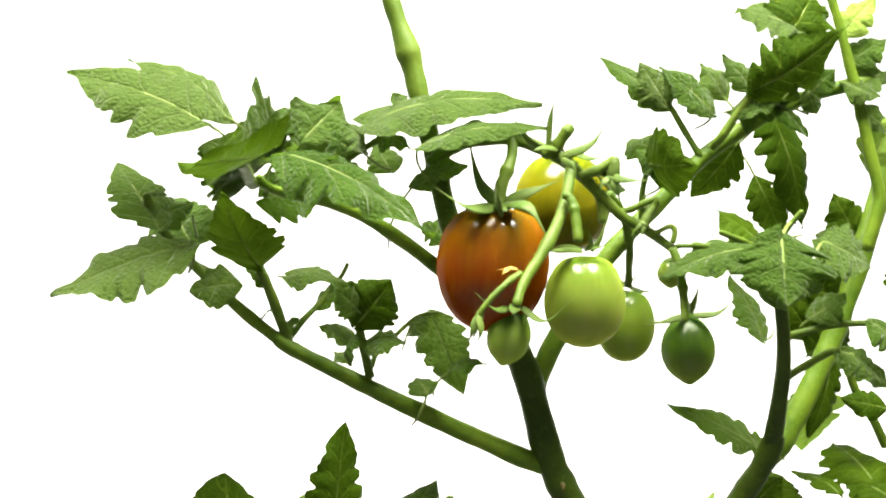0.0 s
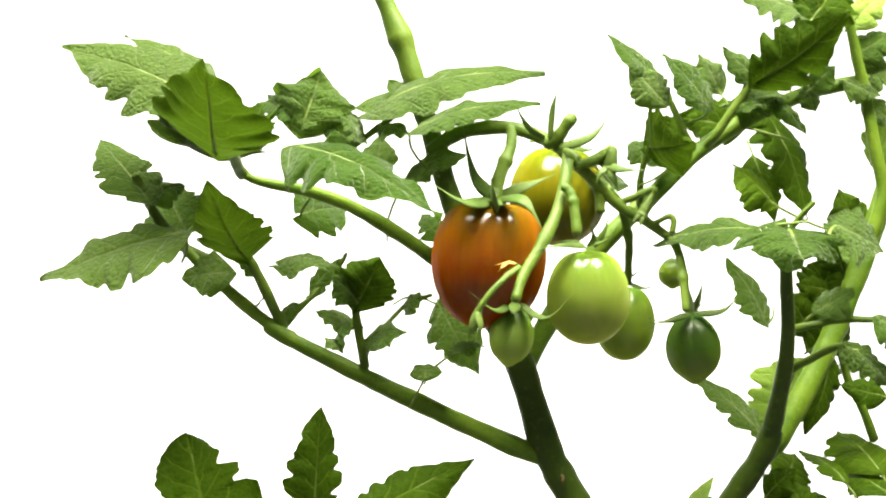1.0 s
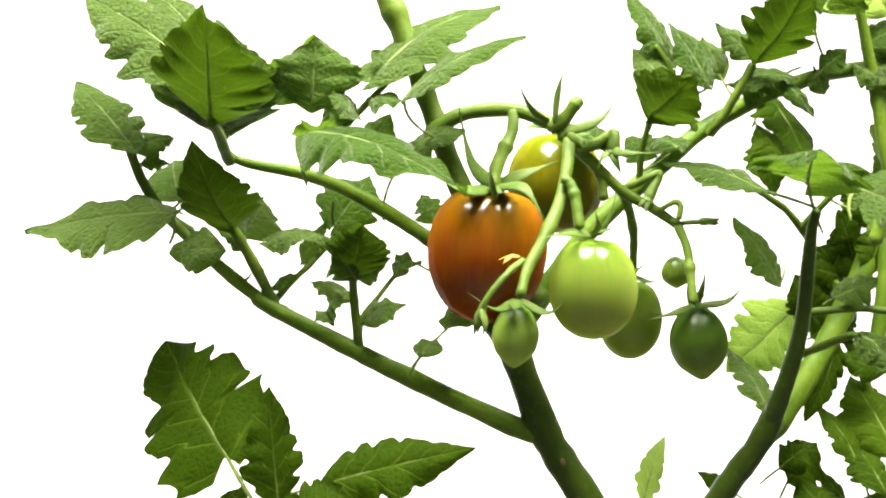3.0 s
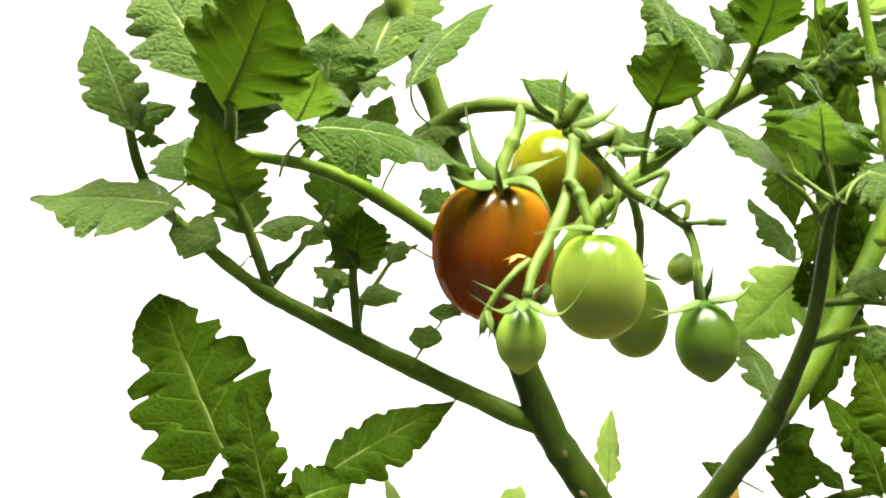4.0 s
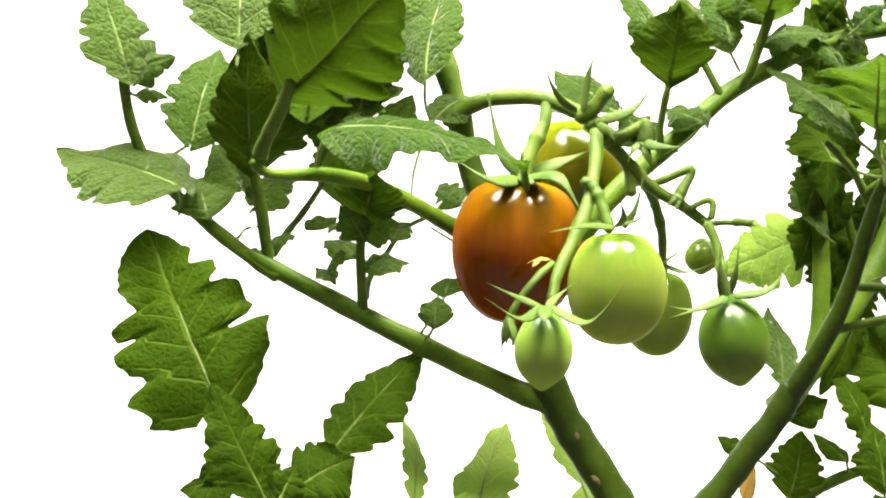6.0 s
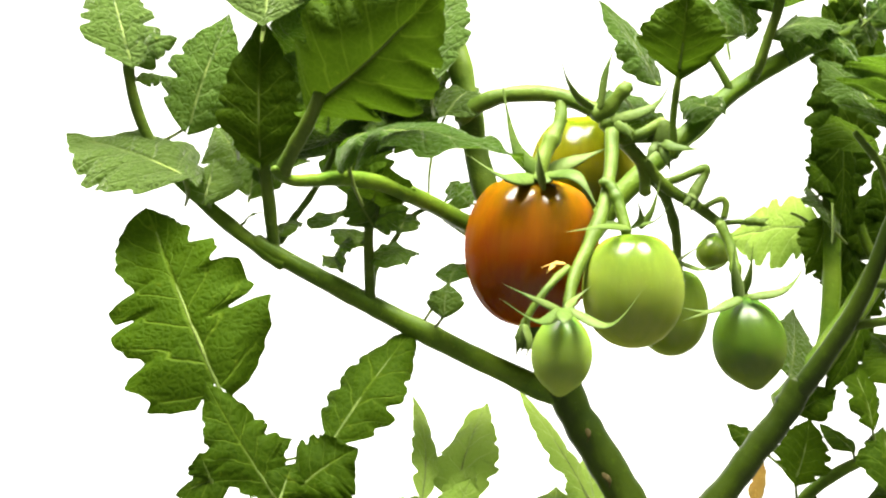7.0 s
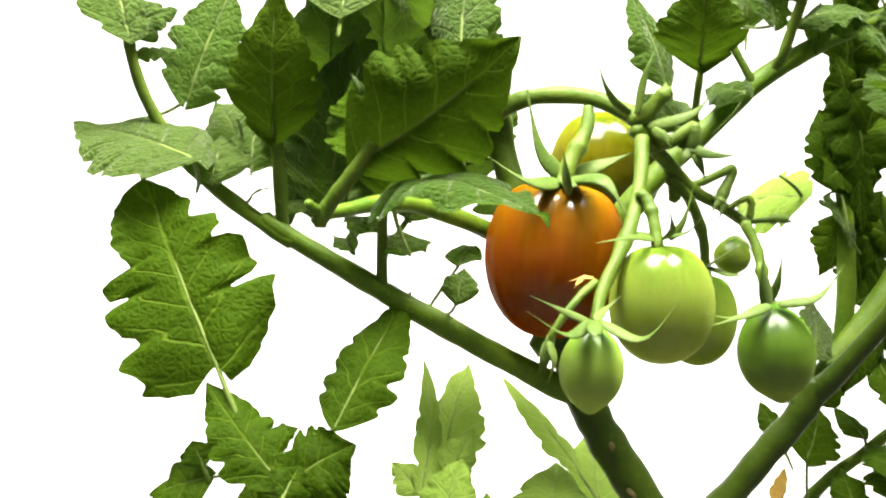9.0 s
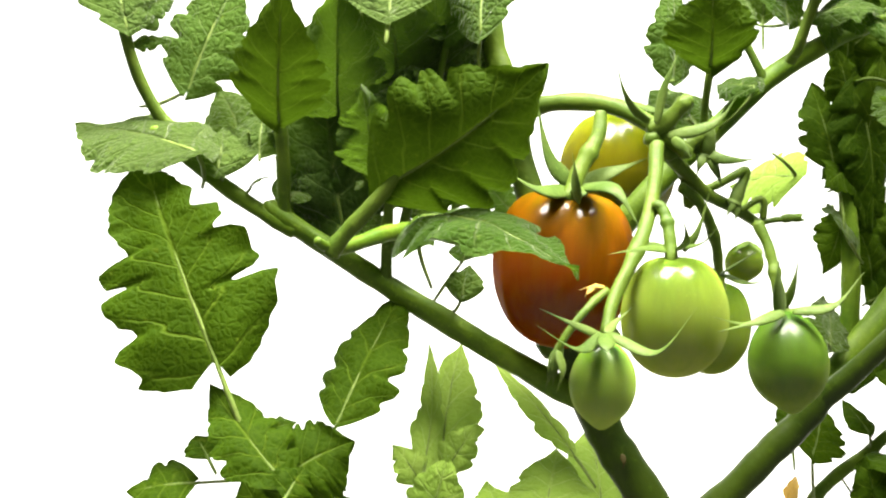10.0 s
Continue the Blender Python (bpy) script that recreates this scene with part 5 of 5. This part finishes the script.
leaf(A, 65, 30, 0.35, (7.4,-1.4,26.6), 0.10, (50,-90,20), [(0, 87.7,55,533.3,106,55,470.5), (2.5, 76,55,535.9,90.5,15.1,486.2), (4.5, 81.5,55,543.9,83.9,19.1,489.3), (7.5, 91.8,55,535,96.2,55,469.7), (10, 90.2,55,531.3,98.2,55,466.4)], deep_shaded=True)
leaf(A, 38, 22, 0.30, (-29.2,3.1,-0.2), 0.10, (10,-100,20), [(0, 67.7,50,514,48.3,69.9,488.5), (2.5, 69.5,50,532.4,67.6,76.9,558.8), (4.5, 82.3,50,526.6,92,79,504.6), (7.5, 90.2,50,480.7,89.4,71.7,511.6), (10, 79.6,50,496.6,72.9,60,532.4)], deep_shaded=True)
leaf(A, 39, 19, 0.30, (-15.4,0,-2.8), 0.10, (10,-100,20), [(0, 83.6,65,497.4,99.8,65,462.3), (2.5, 76.3,65,516.4,74.7,37.7,489.2), (4.5, 86.6,65,500,86.9,47,465.8), (7.5, 94.5,65,497,74.7,32.6,490.2), (10, 90.6,65,495.2,70.7,33.2,486.1)], deep_shaded=True)
leaf(A, 21, 19, 0.15, (6.9,16.8,-9.2), 0.10, (0,-80,50), [(0, 25.4,2,499.4,6.7,2,508.8), (2.5, 21.4,2,506.9,15.7,21.4,512.4), (4.5, 20.2,2,509.8,12.4,19.2,518.9), (7.5, 28.7,2,519.7,15.1,17.2,524.4), (10, 33.3,2,523,23.1,20,526.5)])
leaf(A, 38, 24, 0.10, (-19.2,18,18.3), 0.10, (10,-70,60), [(0, -1.4,30,489.5,-11.7,65,500.2), (2.5, -5.4,30,502.2,-18.2,63.5,514.7), (4.5, -19.6,30,527.1,-55.7,29.4,545.1), (7.5, 2,30,516.8,-2.2,65.1,530.8), (10, 18.3,30,509.2,7.7,59.1,531.3)])
leaf(A, 21, 21, 0.20, (-19.3,-1,7.9), 0.10, (10,-90,30), [(0, 19.7,34,513.3,10.7,52,517.8), (2.5, 17.7,34,508.1,6.2,49.7,515), (4.5, 5.1,34,508.7,-2.9,49,520.3), (7.5, 7.7,34,512.3,-5.9,42,525.6), (10, 12.1,34,514.3,-0.3,44,527.4)])
leaf(S3, 29, 20, 0.05, (-5.7,0,-1), 0.20, (34.2,73.7,55.9), [(0, 23.7,13.9,13.8,49.1,3,21.8)])
leaf(S3, 22, 12, 0.10, (-5.6,0,-1), 0.20, (13.1,79.3,62.8), [(0, 41.9,3.8,18.7,45.8,-16.8,23.3)])
leaf(S3, 18, 12, 0.10, (-5.8,0,-1), 0.10, (25,71.4,65.4), [(0, 36.8,13.6,6.5,25.6,-0.7,8.6)])
leaf(S3, 14, 18, 0.10, (-5.7,0,-1), 0.10, (25,71.4,65.4), [(0, 36.2,6.8,12.5,48.7,4.5,18.8)])
leaf(S3, 15, 14, 0.20, (-5.8,0,-1), 0.10, (12.3,43.3,82.9), [(0, 67.8,2,10.6,81.3,6.4,16.7)])
leaf(S3, 13, 13, 0.20, (-4.1,0,-0.7), 0.10, (12.3,43.3,82.9), [(0, 67.4,2,4.4,63.6,-10,7.9)])
leaf(S3, 18, 18, 0.20, (-4.1,0,-0.7), 0.10, (12.3,43.3,82.9), [(0, 88,-4.5,5.6,97.3,-19.2,11.1)])
leaf(A, 35, 34, 0.40, (1.1,35.7,-22.5), 0.10, (20,-60,80), [(0, 93.6,15,570.2,60.2,15,582.1), (2.5, 87.9,15,582.8,55.2,15,596.4), (4.5, 82.7,15,590.4,55.8,30.8,607.2), (7.5, 83.2,15,594.1,67.8,42.1,610.9), (10, 87.6,15,593.7,74.3,41.9,612.6)])
leaf(A, 23, 22, 0.15, (-15.2,-24.6,-27.4), 0.10, (-20,-90,30), [(0, 89.3,20,569.7,107.6,20,584.1), (2.5, 92.1,20,581.1,108.6,20,597.6), (4.5, 86.8,20,588.9,101.7,25.9,605.9), (7.5, 89.7,20,590.6,102.5,29.7,607.4), (10, 89.4,20,590.5,104.6,24,607.7)])
leaf(V, 40, 22, 0.30, (-6.4,0,-1.2), 0.15, (22.9,-19.4,92.2), [(0, 63.9,-0.9,-2.8,100.2,-15.5,4.2)], deep_shaded=True)
leaf(V, 23, 15, 0.30, (-6.4,0,-1.2), 0.15, (22.9,-19.4,92.2), [(0, 46.8,-2.5,-4.2,63.7,-16.7,1.2)], deep_shaded=True)
leaf(V, 35, 18, 0.30, (-6.4,0,-1.2), 0.15, (22.9,-19.4,92.2), [(0, 95.9,-0.8,-0.2,129,7,6.6)], deep_shaded=True)
leaf(V, 36, 27, 0.30, (-6.4,0,-1.2), 0.15, (22.9,-19.4,92.2), [(0, 113.1,-4.9,1.3,146.5,-16.3,8)], deep_shaded=True)
leaf(V, 52, 24, 0.30, (-6.4,0,-1.2), 0.15, (22.9,-19.4,92.2), [(0, 71.4,-3.8,-2.2,122.1,-13.6,6)], deep_shaded=True)
leaf(V, 28, 14, 0.30, (-6.4,0,-1.2), 0.15, (22.9,-19.4,92.2), [(0, 100.8,-1.5,0.2,75.4,10.4,2.2)], deep_shaded=True)
leaf(V, 15, 13, 0.30, (-6.7,0,-1.2), 0.15, (23.3,-18.4,92.3), [(0, 75.1,-0.1,-1.7,66.2,11,1.6)], deep_shaded=True)
leaf(V, 37, 21, 0.30, (-6.7,0,-1.2), 0.15, (23.3,-18.4,92.3), [(0, 121.5,1.8,2.3,157,-7.3,9.3)], deep_shaded=True)
leaf(V, 58, 19, 0.30, (-6.7,0,-1.2), 0.15, (23.3,-18.4,92.3), [(0, 100.9,1.2,0.5,44.1,-8.2,-0.3)], deep_shaded=True)
leaf(V, 24, 16, 0.30, (-6.7,0,-1.2), 0.15, (23.3,-18.4,92.3), [(0, 44.2,-1.8,-4.3,64.9,-12.2,1.5)], deep_shaded=True)
leaf(V, 34, 18, 0.30, (-7.3,0,-1.3), 0.15, (19.7,-20.1,92.8), [(0, 117.4,1.4,5.2,149.6,9.4,12.8)], deep_shaded=True)
leaf(V, 23, 18, 0.30, (-7.3,0,-1.3), 0.15, (19.7,-20.1,92.8), [(0, 100.7,1.4,3.3,121.9,8.1,9.7)], deep_shaded=True)
leaf(V, 17, 23, 0.30, (-7.3,0,-1.3), 0.15, (19.7,-20.1,92.8), [(0, 64.5,1.5,-0.8,72.1,-12.6,4.1)], deep_shaded=True)
leaf(V, 27, 17, 0.30, (-7.3,0,-1.3), 0.15, (19.7,-20.1,92.8), [(0, 50.6,1.6,-2.3,25.2,9.8,-1.2)], deep_shaded=True)
leaf(V, 23, 20, 0.30, (-7.3,0,-1.3), 0.15, (19.7,-20.1,92.8), [(0, 123,0.5,5.8,138.4,-15.6,11.6)], deep_shaded=True)
leaf(V, 22, 17, 0.30, (-7.3,0,-1.3), 0.15, (19.7,-20.1,92.8), [(0, 139.7,1.3,7.7,157.8,-10.1,13.8)], deep_shaded=True)
stalk("stem", C, "-20.4,-7.9,0.1 0,0,0 17.7,1.4,-0 32.7,0,0 41.9,0.2,0 64,-1.6,-1.8 85,-8.1,-5.1", 3.3, 2.5, [(0, -9.3,0,290.8,10.4,-5.8,301.2), (2.5, -18,0,311.4,1.6,-6.1,321.8), (4.5, -28.8,0,330.3,-8.1,-5.6,338.8), (7.5, -43,0,343.8,-25.7,-5,358.3), (10, -48.2,0,348.2,-31.7,-3.5,363.9)])
stalk("stem", C, "-17.7,0.1,0 -0,-0,0 18.6,1.8,-0 35.3,-0,0 47.8,-3,0", 2.8, 1.9, [(0, 21.9,-4,367.6,10.4,-6.9,390.2), (2.5, 4.4,-4,389.3,-4.2,-8,413), (4.5, 2.6,-4,426.2,-11.1,-8.9,447.2), (7.5, 1,-4,439.2,-12.6,-8.6,460.3), (10, 5.6,-4,445.3,-7,-8.4,467)])
stalk("stem", C, "-0,0,-49.8 -1.6,0,130.6 -6.2,0,223.9 -15.6,0,270.6 -21.8,0,300.1 -9.3,0,320.3", 3.7, 3.4)
leaf(C, 30, 24, 0.30, (-9.2,-12.3,-21.5), 0.10, (0,-100,20), [(0, -33.5,-20,326,-31.1,8.4,336), (2.5, -35.7,-20,346.3,-16.6,1.3,356), (4.5, -44.2,-20,337.3,-40.5,-20,367.2), (7.5, -52,-20,360.2,-41,-4,383.3), (10, -54.3,-20,371.7,-44.5,2,390)], deep_shaded=True)
leaf(C, 36, 17, 0.30, (-21.5,-9.3,-21.4), 0.10, (40,-80,40), [(0, -5.1,-30,331.9,-20.9,1.5,337.3), (2.5, -6.7,-30,351,-19.2,-4.1,372.1), (4.5, -10.6,-30,361.9,-29.6,-30,392), (7.5, -20.8,-30,385,-28.5,-14.2,416.1), (10, -19.3,-30,397.2,-23.6,-2.6,419.6)], deep_shaded=True)
leaf(C, 48, 36, 0.40, (-23.6,-1.5,-12.9), 0.10, (10,-100,20), [(0, 14.5,-25,337.5,8.3,20.9,349.6), (2.5, 13,-25,355.8,4.8,14.9,381), (4.5, 10.3,-25,371.2,-9,-25,415), (7.5, -1.9,-25,404.6,-4.5,20.2,420.2), (10, -2.9,-25,421.8,-0,19.7,438.8)], deep_shaded=True)
leaf(C, 24, 17, 0.15, (-6,0,-1.1), 0.10, (10,-90,40), [(0, 21.6,-22,375.5,-1.6,-22,381.2), (2.5, 10.4,-22,394.7,-12.4,-22,402), (4.5, 3.2,-22,410.7,-9.8,-4.4,420.3), (7.5, 4.4,-22,424.6,-2.4,-0.9,433.4), (10, 7.9,-22,431.2,2.3,-0.5,439.9)], deep_shaded=True)
leaf(C, 32, 22, 0.30, (-4.7,-13.6,-30), 0.10, (10,-70,60), [(0, 18,-40,331.6,4.9,-10.9,336.1), (2.5, 6.1,-40,340.2,-2.5,-12.6,354.8), (4.5, -5.5,-40,345.4,-16,-40,375.8), (7.5, -17.5,-40,356.9,-11.3,-16.3,377.7), (10, -23,-40,364.6,-20.9,-8.5,370.8)], deep_shaded=True)
leaf(C, 24, 12, 0.10, (-0.8,-1.6,-8.9), 0.10, (10,-70,70), [(0, 6,-10,307.1,-12.4,-10,322.4), (2.5, -3.5,-10,325.4,-19.1,-10,343.6), (4.5, -14.9,-10,345,-26.9,5.9,358.3), (7.5, -23.3,-10,369.3,-32.5,9.7,379.3), (10, -26.5,-10,379.2,-32.1,9.4,391.9)], deep_shaded=True)
leaf(C, 20, 17, 0.20, (-14.9,0,-2.7), 0.10, (0,-70,60), [(0, -47.1,-26,325.8,-32.8,-26,340.1), (2.5, -41.7,-26,346,-26,-26,358.9), (4.5, -48.9,-26,370,-30.4,-22.1,377.4), (7.5, -50.2,-26,389.5,-33.2,-20,398.9), (10, -53.7,-26,400.3,-39.2,-16.5,410.8)], deep_shaded=True)
leaf(C, 24, 19, 0.20, (9,-3,-33.6), 0.10, (0,-70,60), [(0, -24.4,-30,299.9,-23.5,-6.6,306), (2.5, -35.7,-30,321.2,-31.8,-6.8,327.3), (4.5, -24.2,-30,318.9,-35.1,-30,340.6), (7.5, -38.9,-30,334.9,-39.6,-9.2,347.4), (10, -31.1,-30,350.8,-35.9,-30,374.6)], deep_shaded=True)
leaf(C, 27, 24, 0.30, (-8.8,0,-1.6), 0.10, (0,-80,50), [(0, -17.4,-36,307.2,-29.6,-36,331.8), (2.5, -26.2,-36,331,-36.8,-14.1,343.7), (4.5, -4.6,-36,309.6,-10,-36,336.5), (7.5, -11.1,-36,346.2,-11.6,-10.4,356.1), (10, -21.5,-36,356.8,-21.6,-11.1,368.3)], deep_shaded=True)
leaf(C, 18, 11, 0.10, (-18.4,0,-3.3), 0.10, (0,-80,50), [(0, -55.3,-10,304,-66,-10,318.4), (2.5, -65,-10,331.3,-79.7,-10,341.6), (4.5, -68.3,-10,350.7,-79.5,3.5,354.3), (7.5, -67.5,-10,371.9,-77.1,2,381.1), (10, -61.1,-10,381.1,-60.2,1.9,394.5)], deep_shaded=True)
T1 = tomato("ripening plum tomato, amber orange with green shoulders", "ripe", 63.1, 26.5, 0, [(0, 26.4,-12.4,483,21.6,-12.4,420.1), (2.5, 21.9,-12.6,488.6,17.5,-12.6,425.7), (4.5, 25.9,-12.7,491.6,21.6,-12.7,428.6), (7.5, 40.6,-12.8,491.2,35.4,-12.8,428.3), (10, 48.7,-7.1,485.1,43.1,-7.1,422.2)])
T2 = tomato("unripe plum tomato, glossy light green and smooth", "pale", 45.7, 18.5, 0, [(0, 67.2,-25.1,459.1,66.5,-25.1,413.4), (2.5, 65.9,-29.8,465,66.4,-29.8,419.3), (4.5, 63,-57.5,468.7,63.9,-57.5,423), (7.5, 74.3,-42.7,467.5,74.3,-42.7,421.8), (10, 83.3,-37.1,459.6,82.4,-37.1,413.9)])
T3 = tomato("round tomato turning from green to yellow", "yellow", 54.5, 25.2, 0, [(0, 64.4,41.4,512.1,61.2,41.4,458.4), (2.5, 59.8,69.9,521.5,58.4,69.9,467), (4.5, 60.9,80,525.4,59.9,80,470.8), (7.5, 69.9,76.9,526.1,68.6,76.9,471.5), (10, 78.1,64.6,522.6,75.7,64.6,467.8)])
T6 = tomato("unripe plum tomato, mid green with pale streaks", "green", 40.3, 15.2, 0, [(0, 99,51,439.9,96.5,51,399.7), (2.5, 93.2,33.5,445.5,90.7,33.5,405.2), (4.5, 94.9,28.4,448.9,91.1,28.4,408.7), (7.5, 104.3,24.8,453.5,99.8,24.8,413.4), (10, 112.9,25.4,448.7,107.6,25.4,408.7)])
T4 = tomato("small unripe tomato, dark green shoulders and pointed tip", "dark", 34.0, 13.5, 1, [(0, 123.3,17,426.7,125,17,392.8), (2.5, 121,17,431.7,124.8,17,397.9), (4.5, 109.2,-41.7,439.4,113.9,-41.7,405.7), (7.5, 113.1,-49.2,441.9,119,-49.2,408.4), (10, 117.1,-53,438.6,120.5,-53,404.8)])
T5 = tomato("small young green tomato with matt skin", "young", 27.0, 10.0, 1, [(0, 34.4,-23,432.1,28.5,-23,407), (2.5, 33,-23,435.1,31.2,-23,409.5), (4.5, 32.5,-71.5,437.6,31.1,-71.5,412), (7.5, 43.5,-93,438,41.9,-93,412.3), (10, 50.4,-93,431.9,49.2,-93,406.2)])
T7 = tomato("tiny unripe green tomato behind the truss", "green", 15.4, 7.5, 1, [(0, 123.9,57,454.7,122.8,57,439.4), (2.5, 119.9,57,455.4,119.6,57,440.1), (4.5, 117.9,43.8,459.3,117.4,43.8,444), (7.5, 122.8,42,466.5,121.8,42,451.2), (10, 122.6,22.3,462.4,122.2,22.3,447)])
sepal("sepal", T1, "0.4,-1,9.4 -8.9,-10.4,13.4 -37.5,-19,13.4", 8.5)
sepal("sepal", T1, "3.1,-1.9,11.4 5.2,-14,27.4 -2.7,-30.1,29.4", 8.5)
sepal("sepal", T1, "6.4,0.5,21.4 -0.4,-1.4,31.4 -9,-3.9,35.4", 9.0)
sepal("sepal", T1, "1.4,0.7,7.4 4.5,2.3,21.4 5.9,1.9,23.4", 8.5)
sepal("sepal", T1, "1.8,2.6,11.4 3,12.8,31.4 15.3,21.8,37.4", 8.5)
sepal("sepal", T1, "0.8,2.5,1.4 -5.6,15.2,5.4 -12.5,29.3,1.4", 8.0)
sepal("sepal", T2, "-0.1,0.1,4.5 -3.6,0.8,14.5 -11.1,-1.6,20.5", 4.1)
sepal("sepal", T2, "0.1,-1.6,0.5 -0.2,-13.3,14.5 1.9,-27.9,26.5", 4.3)
sepal("sepal", T2, "-0.1,3.3,-2.5 -7.2,7.3,2.5 -22.7,11.1,4.5", 3.5)
sepal("sepal", T2, "-0.6,1.7,-2.5 -3.5,8,12.5 -15.3,15.3,16.5", 3.3)
sepal("sepal", T2, "-0.3,-1.8,-7.5 -2.3,-7.5,-17.5 -1.4,-14.8,-27.5", 4.1)
sepal("sepal", T6, "-0.8,-4,23.4 1.2,3.7,38.4 -5.5,14.2,54.4", 3.5)
sepal("sepal", T6, "-1.2,-4.6,23.4 -5.8,-0.9,32.4 -14.8,9.2,34.4", 3.5)
sepal("sepal", T6, "-0.2,-1.5,8.4 -2.8,-6.4,4.4 -1,-11.5,4.4", 3.5)
sepal("sepal", T4, "1.7,2.1,-9.7 -9.3,-0.9,0.3 -20.9,0.5,2.3", 9.1)
sepal("sepal", T4, "0.5,4.6,-15.7 -8,7.3,-9.7 -19.6,10.1,-7.7", 3.5)
sepal("sepal", T4, "0.8,4.5,-15.7 0.8,13.2,2.3 -15.3,24.3,6.3", 3.5)
sepal("sepal", T4, "1.2,2,-15.7 3.4,-12.2,-1.7 -1.1,-25.8,2.3", 3.5)
sepal("sepal", T4, "2.1,5.5,-27.7 -0.5,11.1,-37.7 -1.9,17.7,-45.7", 4.1)
sepal("sepal", T4, "0,-2,7 2,-13,12 4,-25,9", 4.2)
sepal("sepal", T4, "0,2,7 -1,14,12 -11,25,12", 4.2)
sepal("sepal", T5, "-1.6,-1.2,4.5 2.4,-9.9,16.5 -4.5,-23.1,20.5", 4.3)
sepal("sepal", T5, "-1.7,1,4.5 2.2,13.5,16.5 -12.1,24.2,20.5", 4.1)
sepal("sepal", T5, "-1.8,-0.6,8.5 1.2,-2,18.5 2.7,-1.2,20.5", 5.8)
sepal("sepal", T5, "-0.9,-1.2,-1.5 -4.4,-10.5,0.5 -8.8,-21.2,2.5", 3.3)
sepal("sepal", T5, "-1.7,1.3,-5.5 -4.8,4.7,-11.5 -9.5,10.4,-15.5", 3.3)
sepal("sepal", T7, "-0.2,-5.9,29.8 3,-4,39.8 6.8,-2.2,43.8", 2.5)
sepal("sepal", T7, "-0.2,-5.9,29.8 2,-11.7,39.8 4.1,-14.9,43.8", 2.5)
sepal("sepal", T3, "4.8,-3.6,55 9.2,7.9,70 -0.8,17.2,75", 4.1)
sepal("sepal", T3, "4.4,-6.3,55 5.4,-17.6,65 8.6,-23.1,70", 4.1)
leaf(C, 22, 8, 0.10, (-5.9,0,-1.1), 0.10, (30,-90,20), [(0, -52.2,-34,294.9,-47.3,-14.7,304.6), (2.5, -65,-34,313.6,-60.4,-15.1,324.2), (4.5, -74.1,-34,334.7,-69.7,-22.3,353), (7.5, -74.5,-34,348.3,-66.5,-22.3,365.2), (10, -69.2,-34,354,-60,-15.5,362)], dry=True)
leaf(FR, 22, 22, 0.25, (-4.1,0,-0.7), 0.15, (56.4,-22.7,70), [(0, 70.7,-2.7,-6,78.3,-22.5,-2)])
leaf(FR, 25, 19, 0.25, (-4.1,0,-0.7), 0.15, (56.4,-22.7,70), [(0, 86.1,-1.6,-6,100.4,-22,-2)], young=True)
leaf(FR, 21, 19, 0.25, (-4.1,0,-0.7), 0.15, (56.4,-22.7,70), [(0, 46.6,-2.5,-6,28.8,-12.8,-2)])
leaf(FR, 29, 19, 0.25, (-4.1,0,-0.7), 0.15, (56.4,-22.7,70), [(0, 16.6,-1.3,-6,39.6,-18.5,-2)], young=True)
leaf(FR, 18, 23, 0.25, (-4.1,0,-0.7), 0.15, (56.4,-22.7,70), [(0, 58.8,-2.2,-6,60.5,-19.2,-2)])


def motions():
    for ob, poses in MOVES:
        walk(ob, poses)


motions()
